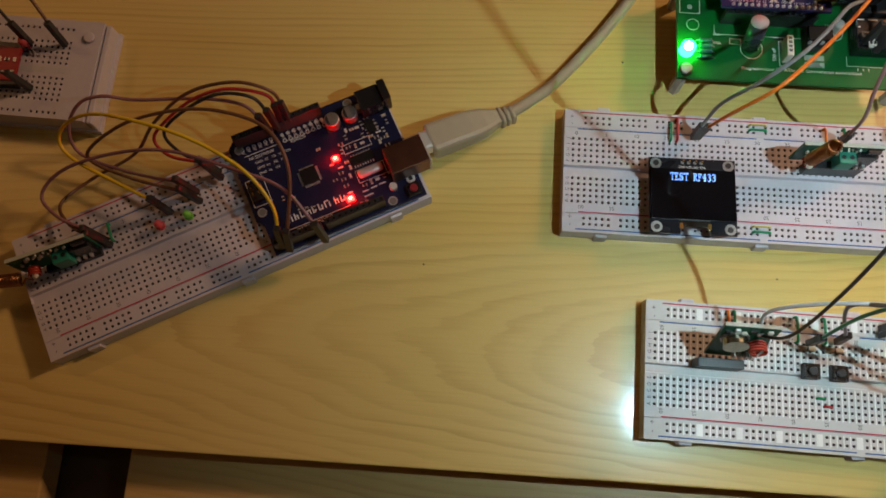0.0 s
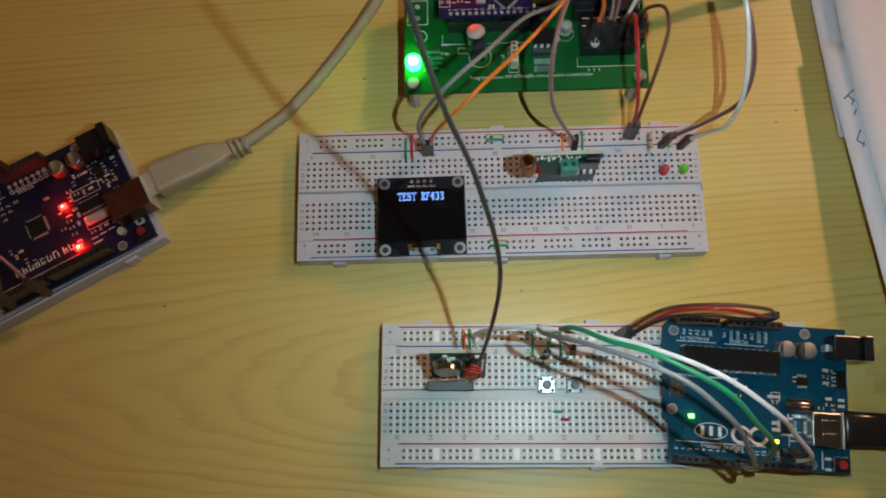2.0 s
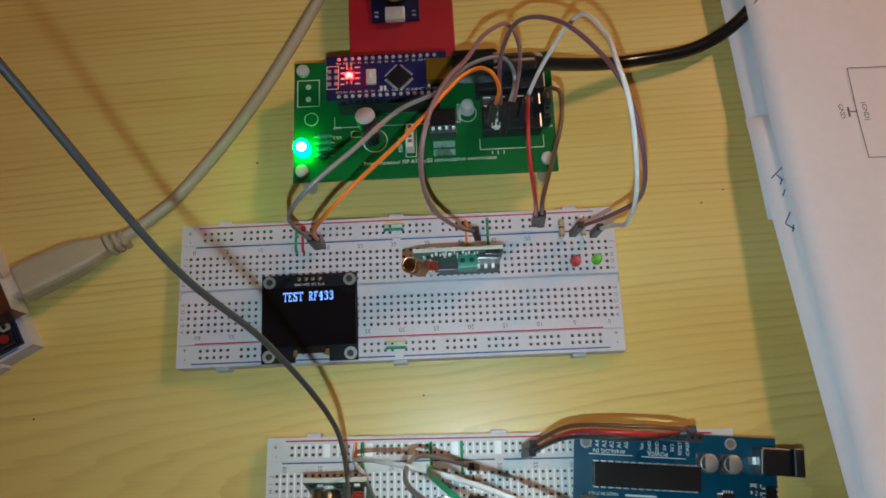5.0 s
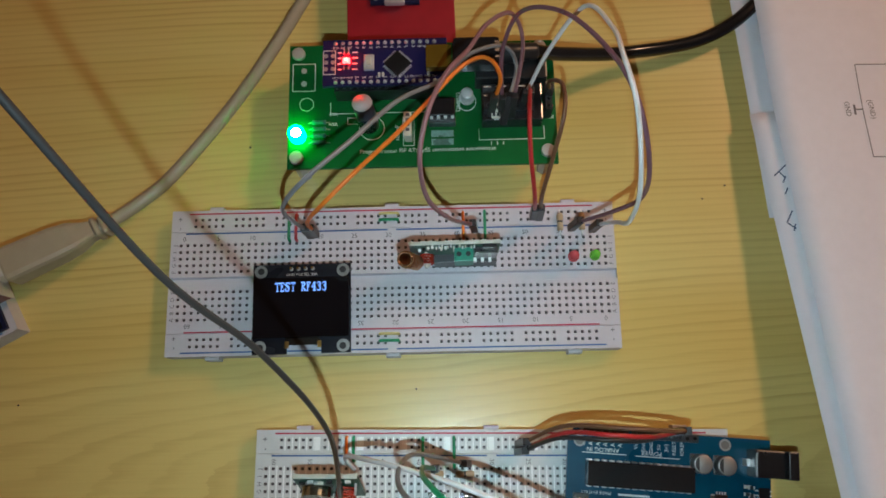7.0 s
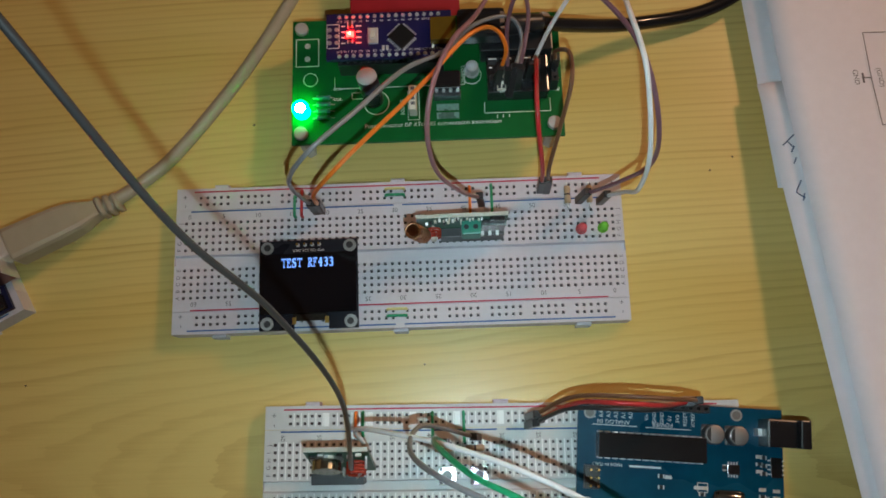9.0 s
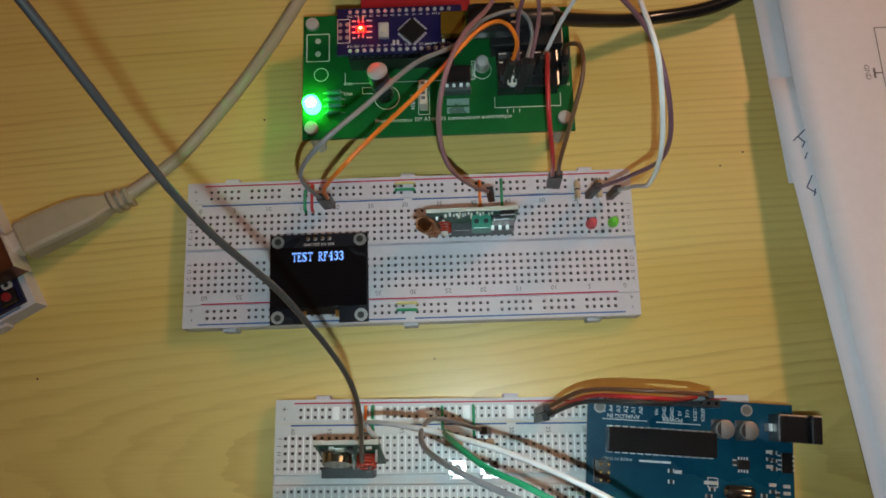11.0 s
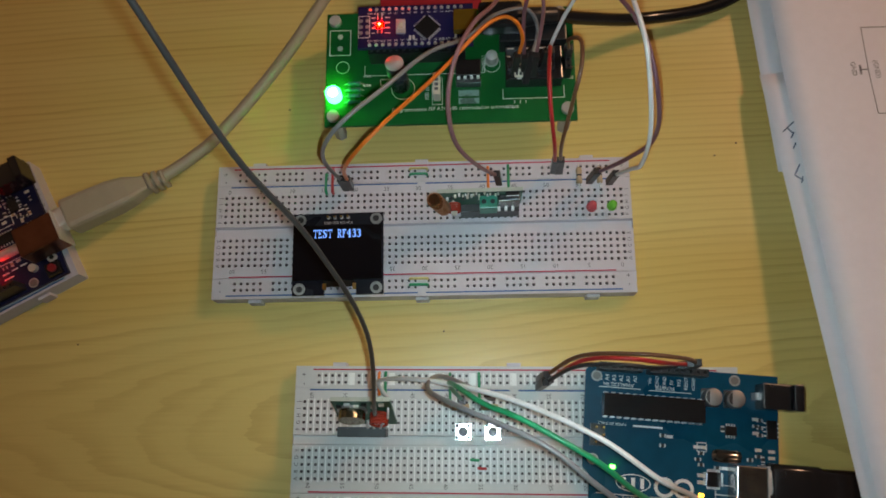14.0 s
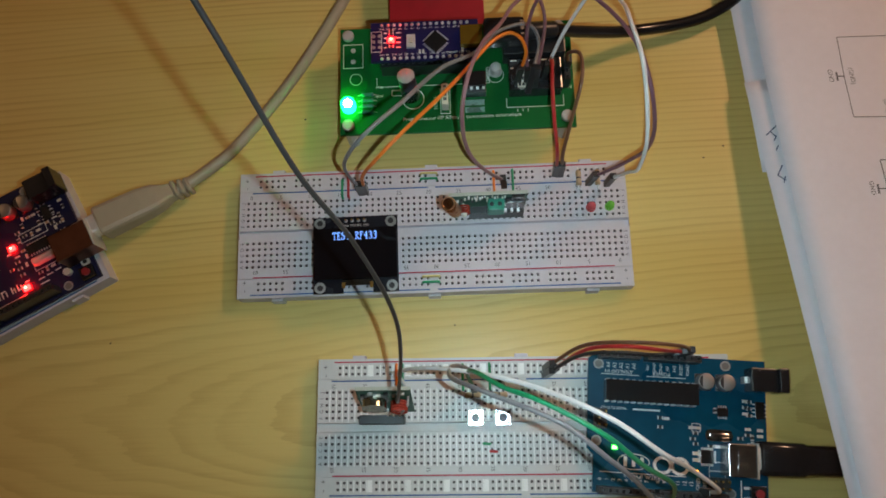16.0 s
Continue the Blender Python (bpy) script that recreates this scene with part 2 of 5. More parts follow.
def writing(name, body, size, mat, parent, x, y, z, rz=0.0, lift=0.03, wide=1.0):
    """Lettering in the built-in font, laid flat; size is its height in millimetres."""
    key = (body, size, mat.name, wide)
    if key not in TEXTS:
        cu = bpy.data.curves.new("text", "FONT")
        cu.body, cu.size, cu.align_x, cu.align_y, cu.extrude, cu.resolution_u = body, size * MM * 1.35, "CENTER", "CENTER", 0.00001, 3
        tmp = new("text", cu)
        tmp.scale = (wide, 1, 1)
        bpy.context.view_layer.update()
        me = bpy.data.meshes.new_from_object(tmp.evaluated_get(bpy.context.evaluated_depsgraph_get()))
        me.transform(Matrix.Diagonal((wide, 1, 1, 1)))
        bpy.data.objects.remove(tmp)
        bpy.data.curves.remove(cu)
        me.materials.clear()
        me.materials.append(mat)
        TEXTS[key] = me
    ob = new(name, TEXTS[key])
    ob.parent = parent
    ob.matrix_basis = pose(x * MM, y * MM, (z + lift) * MM, 0, 0, rz)
    return ob


def strip(bm, x0, y0, x1, y1, z, w=0.25, h=0.05):
    """A thin printed line between two points."""
    d = Vector((x1 - x0, y1 - y0, 0)).normalized()
    n = Vector((-d.y, d.x, 0)) * w / 2
    a, b = Vector((x0, y0, z)), Vector((x1, y1, z))
    lo = [bm.verts.new(p) for p in (a - n, b - n, b + n, a + n)]
    hi = [bm.verts.new(p + Vector((0, 0, h))) for p in (a - n, b - n, b + n, a + n)]
    bm.faces.new(hi)
    for k in range(4):
        bm.faces.new((lo[k], lo[(k + 1) % 4], hi[(k + 1) % 4], hi[k]))
    return bm


def outline(bm, pts, z, w=0.25, closed=True):
    for a, b in zip(pts, pts[1:] + (pts[:1] if closed else [])):
        strip(bm, *a, *b, z, w)
    return bm


def plate(bm, pts, z0, z1):
    """A flat plate with the given outline."""
    lo = [bm.verts.new((x, y, z0)) for x, y in pts]
    hi = [bm.verts.new((x, y, z1)) for x, y in pts]
    bm.faces.new(lo[::-1])
    bm.faces.new(hi)
    n = len(pts)
    for k in range(n):
        bm.faces.new((lo[k], lo[(k + 1) % n], hi[(k + 1) % n], hi[k]))
    return bm


# ---- the room and the table ----
def structure(name, bm, mat, label, category):
    ob = part(name, bm, mat, None)
    return tagged(ob, label, category, kind="structure")


structure("floor", box(B(), -1800, 1800, -1800, 1800, -780, -750), DARKWOOD, "dark floor of the room under the table", "floor")
structure("ceiling", box(B(), -1800, 1800, -1800, 1800, 1700, 1730), PLASTER, "plain plaster ceiling above the table", "ceiling")
for nm, a in (("wall_north", (-1800, 1800, 1800, 1830)), ("wall_south", (-1800, 1800, -1830, -1800)), ("wall_east", (1800, 1830, -1800, 1800)), ("wall_west", (-1830, -1800, -1800, 1800))):
    structure(nm, box(B(), *a, -750, 1700), PLASTER, "plain plaster wall of the room", "wall")

table = thing("table", 0, 0, 0, 0, "varnished pale yellow pine table with a straight front edge", "table")
part("tabletop", box(B(), -700, 700, -125, 560, -18, 0, 0.8), PINE, table)
for lx in (-660, 620):
    for ly in (60, 520):
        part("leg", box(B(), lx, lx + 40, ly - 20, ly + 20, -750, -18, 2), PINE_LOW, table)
shelf = thing("pullout_shelf", 0, 0, 0, 0, "pale pine pull-out shelf under the front edge of the table", "shelf")
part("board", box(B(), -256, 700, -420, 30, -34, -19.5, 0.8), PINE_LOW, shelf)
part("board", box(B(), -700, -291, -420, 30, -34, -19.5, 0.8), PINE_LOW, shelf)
part("crossbar", box(B(), -300, -250, -420, 30, -70, -36, 1), DARKWOOD, shelf, "dark brown bar between the two boards")

# ---- breadboards ----
PITCH = 2.54
ROWS_Y = [3.81 + PITCH * k for k in range(5)]
RAIL_Y = (21.2, 23.74)


def quad(bm, x0, x1, y0, y1, z):
    return bm.faces.new([bm.verts.new(p) for p in ((x0, y0, z), (x1, y0, z), (x1, y1, z), (x0, y1, z))])


def perforated(bm, x0, x1, y0, y1, top, rows, half, wells):
    """A top sheet with square holes; rows maps each row's y to the hole places along x. The wells go into a second mesh."""
    ys = sorted(rows)
    lo = y0
    for y in ys:
        quad(bm, x0, x1, lo, y - half, top)
        at = x0
        for x in rows[y]:
            quad(bm, at, x - half, y - half, y + half, top)
            at = x + half
            ring = [(x - half, y - half), (x + half, y - half), (x + half, y + half), (x - half, y + half)]
            inner = [(x + (a - x) * 0.8, y + (b - y) * 0.8) for a, b in ring]
            for k in range(4):
                a, b, c, d = ring[k], ring[(k + 1) % 4], inner[(k + 1) % 4], inner[k]
                bm.faces.new([bm.verts.new(p) for p in ((*a, top), (*b, top), (*c, top - 0.35), (*d, top - 0.35))])
                wells.faces.new([wells.verts.new(p) for p in ((*d, top - 0.35), (*c, top - 0.35), (*c, top - 3.2), (*d, top - 3.2))])
            quad(wells, inner[0][0], inner[2][0], inner[0][1], inner[2][1], top - 3.2)
        quad(bm, at, x1, y - half, y + half, top)
        lo = y + half
    quad(bm, x0, x1, lo, y1, top)


def shell(bm, x0, x1, y0, y1, z0, z1):
    """The four outer sides and the underside of a box."""
    c = [(x0, y0), (x1, y0), (x1, y1), (x0, y1)]
    for k in range(4):
        a, b = c[k], c[(k + 1) % 4]
        bm.faces.new([bm.verts.new(p) for p in ((*a, z0), (*b, z0), (*b, z1), (*a, z1))])
    bm.faces.new([bm.verts.new((*p, z0)) for p in c[::-1]])


BOARD = {}


def breadboard(x, y, rz, label, both_down=False):
    ob = thing("breadboard", x, y, 0, rz, label, "breadboard", "large breadboards")
    if not BOARD:
        cols = [(i - 31) * PITCH for i in range(63)]
        rail = [(j - 29) * PITCH for j in range(59) if j % 6 != 5]
        wells = B()
        main = B()
        for s in (1, -1):
            ys = [s * v for v in ROWS_Y]
            lo, hi = (1.9, 19.0) if s > 0 else (-19.0, -1.9)
            perforated(main, -82.55, 82.55, lo, hi, 8.5, {v: cols for v in ys}, 0.57, wells)
        for a, b, za, zb in ((-1.9, -1.5, 8.5, 6.6), (-1.5, 1.5, 6.6, 6.6), (1.5, 1.9, 6.6, 8.5)):
            main.faces.new([main.verts.new(p) for p in ((-82.55, a, za), (82.55, a, za), (82.55, b, zb), (-82.55, b, zb))])
        shell(main, -82.55, 82.55, -19.0, 19.0, 0, 8.5)
        rails = B()
        for s in (1, -1):
            lo, hi = (19.15, 27.3) if s > 0 else (-27.3, -19.15)
            perforated(rails, -82.55, 82.55, lo, hi, 8.5, {s * v: rail for v in RAIL_Y}, 0.57, wells)
            shell(rails, -82.55, 82.55, lo, hi, 0, 8.5)
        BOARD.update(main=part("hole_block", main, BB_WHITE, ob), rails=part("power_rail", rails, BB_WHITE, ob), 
                     wells=part("contact_well", wells, BB_HOLE, ob, "sprung metal contacts in the holes, shade painted on them"))
        for tx in (-66, 0, 66):
            BOARD["tab%d" % tx] = part("clip", box(B(), tx - 2.6, tx + 2.6, -28.6, -27.25, 0.3, 6.2, 0.3), BB_WHITE, ob)
            BOARD["lug%d" % tx] = part("lug", box(B(), tx - 2.6, tx + 2.6, 27.25, 28.7, 3.4, 8.3, 0.3), BB_WHITE, ob)
        for k, (name, mat, y1) in enumerate((("red_line", INK_RED, 26.0), ("blue_line", INK_BLUE, 18.4), ("red_line", INK_RED, -18.6), ("blue_line", INK_BLUE, -26.0))):
            bm = B()
            for a, b in (((-77, -1.6), (1.6, 77)) if mat is INK_BLUE else ((-76, 75),)):
                strip(bm, a, y1, b, y1, 8.5, 0.55, 0.03)
            BOARD[name + str(k)] = part(name, bm, mat, ob)
    else:
        for nm, o in list(BOARD.items()):
            share(o.name.split(".")[0], o, ob)
    for k in range(0, 61, 5):
        if both_down:
            writing("number_mark", str(k), 1.6, INK_DARK, ob, (30.0 - k) * PITCH, 16.3, 8.5, -90)
            writing("number_mark", str(k), 1.6, INK_DARK, ob, (30.0 - k) * PITCH, -16.3, 8.5, -90)
        else:
            writing("number_mark", str(k), 1.75, INK_DARK, ob, (k - 30.5) * PITCH, 16.3, 8.5)
            writing("number_mark", str(k), 1.75, INK_DARK, ob, (30.5 - k) * PITCH, -16.3, 8.5, 180)
    for k, c in enumerate("FGHIJ"):
        for sx, rz2 in ((80.8, 90), (-80.8, 90)):
            writing("letter_mark", c, 1.5, INK_DARK, ob, sx, ROWS_Y[k], 8.5, rz2)
            writing("letter_mark", "EDCBA"[k], 1.5, INK_DARK, ob, sx, -ROWS_Y[k], 8.5, rz2)
    for sx in (-79.5, 79.5):
        for yy, ch in ((23.9, "+"), (20.6, "-"), (-20.9, "+"), (-24.2, "-")):
            writing("polarity_mark", ch, 2.2, INK_DARK, ob, sx, yy, 8.5, 90 if ch == "-" else 0)
    return ob


bb_mid = breadboard(0, 0, 0, "white breadboard holding the small display and the receiver")
bb_low = breadboard(34.1, -82.2, -1.0, "white breadboard holding two push buttons and a transmitter", True)
for ob in bb_low.children:
    if ob.name.split(".")[0] in ("hole_block", "power_rail"):
        ob.data = ob.data.copy()
        ob.data.materials[0] = BB_GLOSS
# raised ribs, wide at the rail gaps; their pale colour stands for reflected light
bm = B()
for i in range(62):
    for lo, hi in ((2.4, 15.0), (-15.0, -2.4)):
        x = (i - 30.5) * PITCH
        strip(bm, x, lo, x, hi, 8.5, 0.42, 0.14)
for j in range(58):
    for lo, hi in ((20.2, 24.8), (-24.8, -20.2)):
        wide = 1.9 if j % 6 == 5 else 0.42
        x = (j - 29) * PITCH if j % 6 == 5 else (j - 28.5) * PITCH
        strip(bm, x, lo, x, hi, 8.5, wide, 0.12)
tagged(part("rib", bm, RIB, bb_low), kind="stuff")
bb_left = breadboard(-222.5, -31.0, 28.3, "white breadboard lying at an angle under the navy controller", True)

# ---- small parts ----
PLUG = {}


def plug_housing(parent, x, y, z, tilt=(0, 0, 1), n=1, name="plug"):
    """The black housing at a jumper wire's end, standing on its pin."""
    if n not in PLUG:
        bm = box(B(), -1.25, 1.25, -1.25, 1.25, 0, 14, 0.25)
        PLUG[n] = bm
        me = bpy.data.meshes.new("plug")
        bm.transform(Matrix.Scale(MM, 4))
        bm.to_mesh(me)
        me.materials.append(BLACK)
        PLUG[n] = me
    o = new(name, PLUG[n])
    o.parent = parent
    q = Vector((0, 0, 1)).rotation_difference(Vector(tilt).normalized())
    o.matrix_basis = Matrix.LocRotScale((x * MM, y * MM, z * MM), q, None)
    return o


def jumper(colour, pts, label, ends=(1, 1), r=0.72, plug_len=9.0):
    """A jumper wire through points in world millimetres, with a plug at either end if asked."""
    ob = thing("jumper_wire", *pts[0], 0, label, "wire", "jumper wires")
    o = Vector(pts[0])
    line = [p - o for p in spline(pts, 10)]
    part("sheath", sweep(B(), line, r), WIRE[colour], ob, smooth=True)
    for k, (a, b) in enumerate(((0, 3), (-1, -4))):
        if ends[k]:
            d = (line[b] - line[a]).normalized()
            d = (d * 0.45 + Vector((0, 0, 1))).normalized()
            p = line[a] - d * (plug_len + 1.0)
            plug_housing(ob, *p, d)
    return ob


def stub(colour, x, y, z, dx, dy, h, label):
    """A short bare link of solid wire bridging two holes."""
    ob = thing("wire_link", x, y, z, 0, label, "wire")
    line = spline([(0, 0, -1), (0, 0, h * 0.7), (dx * 0.15, dy * 0.15, h), (dx * 0.85, dy * 0.85, h), (dx, dy, h * 0.7), (dx, dy, -1)], 5)
    part("link", sweep(B(), line, 0.55), WIRE[colour], ob, smooth=True)
    return ob


def led(x, y, z, mat, label, lean=(0.0, 0.0), r=1.55, leg=5.0):
    """A small round lamp on two wire legs."""
    ob = thing("led", x, y, z, 0, label, "led", "small lamps")
    bm = cyl(B(), lean[0], lean[1], leg, leg + 2.6, r, n=18)
    ball(bm, lean[0], lean[1], leg + 2.6, r)
    cyl(bm, lean[0], lean[1], leg - 0.8, leg, r * 1.18, n=18)
    part("lens", bm, mat, ob, smooth=True)
    for s in (-1.27, 1.27):
        part("leg", sweep(B(), [Vector((s, 0, -2)), Vector((s * 0.9, 0, leg * 0.4)), Vector((lean[0] + s * 0.5, lean[1], leg))], 0.25, 6), STEEL, ob)
    return ob


def resistor(x, y, z, rz, label, upright=False):
    ob = thing("resistor", x, y, z, rz, label, "resistor", "resistors")
    bm = B()
    L = 3.2
    rs = [1.0, 1.25, 1.0, 1.0, 1.25, 1.0]
    line = [Vector((-L + 2 * L * k / 5, 0, 1.6)) for k in range(6)]
    part("body", sweep(bm, line, rs, 12), TAN, ob, smooth=True)
    for bx, m in ((-1.4, "brown"), (0.0, "black"), (1.4, "red")):
        part("band", sweep(B(), [Vector((bx - 0.3, 0, 1.6)), Vector((bx + 0.3, 0, 1.6))], 1.08, 12), WIRE[m], ob)
    for s in (-1, 1):
        part("lead", sweep(B(), [Vector((s * L, 0, 1.6)), Vector((s * (L + 1.3), 0, 1.5)), Vector((s * (L + 1.6), 0, -1.5))], 0.28, 6), STEEL, ob)
    return ob


def tact_switch(x, y, z, rz, label):
    ob = thing("push_button", x, y, z, rz, label, "button", "push buttons")
    part("body", box(B(), -3, 3, -3, 3, 0, 3.4, 0.15), BLACK, ob)
    part("cover", box(B(), -2.95, 2.95, -2.95, 2.95, 3.4, 3.7, 0.12), COVER, ob, "bright tinned steel cover")
    part("plunger", cyl(B(), 0, 0, 3.7, 4.9, 1.7, n=24, bev=0.2), BLACK, ob)
    for a in (-2.1, 2.1):
        for b in (-2.1, 2.1):
            part("rivet", cyl(B(), a, b, 3.7, 4.0, 0.6, n=10), BLACK, ob)
    return ob


def header(parent, x, y, z, n, rows=1, h=8.5, rz=0.0, name="socket"):
    """A black female socket strip with square openings along x."""
    w = PITCH * n
    d = PITCH * rows
    bm, wells = B(), B()
    rr = {(-d / 2 + PITCH * (k + 0.5)): [-w / 2 + PITCH * (i + 0.5) for i in range(n)] for k in range(rows)}
    perforated(bm, -w / 2, w / 2, -d / 2, d / 2, h, rr, 0.5, wells)
    shell(bm, -w / 2, w / 2, -d / 2, d / 2, 0, h)
    o = part(name, bm, BLACK, parent)
    o.matrix_basis = pose(x * MM, y * MM, z * MM, 0, 0, rz)
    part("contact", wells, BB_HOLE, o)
    return o


def pins(parent, x, y, z, n, rows=1, h=8.0, rz=0.0, base=2.5):
    """A strip of square pins on a black base."""
    bm = box(B(), -PITCH * n / 2, PITCH * n / 2, -PITCH * rows / 2, PITCH * rows / 2, 0, base, 0.2)
    o = part("pin_header", bm, BLACK, parent)
    o.matrix_basis = pose(x * MM, y * MM, z * MM, 0, 0, rz)
    first = None
    for i in range(n):
        for k in range(rows):
            px, py = -PITCH * n / 2 + PITCH * (i + 0.5), -PITCH * rows / 2 + PITCH * (k + 0.5)
            if first is None:
                first = part("pin", box(B(), -0.32, 0.32, -0.32, 0.32, base, h), BRASS, o)
                first.matrix_basis = pose(px * MM, py * MM, 0)
            else:
                share("pin", first, o, px, py)
    return o


def chip_dip(parent, x, y, z, n, w, h=3.6, rz=0.0, name="chip", mat=None):
    """A chip with two rows of n legs along x."""
    L = PITCH * n
    o = part(name, box(B(), -L / 2 + 0.2, L / 2 - 0.2, -w / 2, w / 2, 0.6, h, 0.25), mat or SATIN_BLACK, parent)
    o.matrix_basis = pose(x * MM, y * MM, z * MM, 0, 0, rz)
    first = part("leg", box(B(), -0.55, 0.55, -0.2, 0.45, 0, h * 0.62), STEEL, o)
    first.matrix_basis = pose((-L / 2 + PITCH * 0.5) * MM, (w / 2) * MM, 0)
    for i in range(n):
        for s in (1, -1):
            if i or s < 0:
                share("leg", first, o, -L / 2 + PITCH * (i + 0.5), s * w / 2, 0, 0 if s > 0 else 180)
    return o


def chip_flat(parent, x, y, z, w, d, n, rz=0.0, four=True):
    """A flat chip with fine legs on two or four sides."""
    o = part("chip", box(B(), -w / 2, w / 2, -d / 2, d / 2, 0.1, 1.1, 0.12), SATIN_BLACK, parent)
    o.matrix_basis = pose(x * MM, y * MM, z * MM, 0, 0, rz)
    bm = B()
    for i in range(n):
        f = (i + 0.5) / n - 0.5
        for s in (-1, 1):
            px = f * w * 0.92
            a, b = sorted((s * d / 2, s * (d / 2 + 0.9)))
            box(bm, px - 0.2, px + 0.2, a, b, 0.02, 0.3)
            if four:
                py = f * d * 0.92
                a, b = sorted((s * w / 2, s * (w / 2 + 0.9)))
                box(bm, a, b, py - 0.2, py + 0.2, 0.02, 0.3)
    tagged(part("leg_row", bm, STEEL, o), kind="stuff")
    return o


def can(parent, x, y, z, r=3.2, h=5.6):
    o = part("capacitor", cyl(B(), x, y, z + 0.8, z + h, r, n=28, bev=0.5), CAN, parent, "round aluminium capacitor", True)
    part("foot", box(B(), x - r, x + r, y - r, y + r, z, z + 0.9, 0.5), BLACK, o)
    part("mark", plate(B(), [(x + r * 0.86 * math.cos(a), y + r * 0.86 * math.sin(a)) for a in [math.pi * 0.67 + math.pi * 0.66 * k / 8 for k in range(9)]], z + h, z + h + 0.06), BLACK, o)
    return o


def smd(parent, x, y, z, w=1.6, d=0.9, rz=0.0, mat=None, h=0.5):
    o = part("chip_part", box(B(), -w * 0.3, w * 0.3, -d / 2, d / 2, 0, h), mat or BLACK, parent)
    o.matrix_basis = pose(x * MM, y * MM, z * MM, 0, 0, rz)
    end = part("terminal", box(B(), -w * 0.1, w * 0.1, -d / 2, d / 2, 0, h * 0.96), STEEL, o)
    end.matrix_basis = pose(-w * 0.4 * MM, 0, 0)
    share("terminal", end, o, w * 0.4)
    return o


def glow_smd(parent, x, y, z, mat, core=None, s=1.3):
    o = part("indicator", box(B(), x - s / 2, x + s / 2, y - s * 0.38, y + s * 0.38, z, z + 0.7, 0.1), mat, parent, "small lit indicator")
    if core:
        # added dome and pale core put the lamp's bloom into the shape
        part("glow_dome", ball(B(), x, y, z + 0.7, s * 0.42, 0.7), mat, o, "", True)
        part("die", ball(B(), x, y, z + 0.7 + s * 0.2, s * 0.2, 0.7), core, o, "", True)
    return o


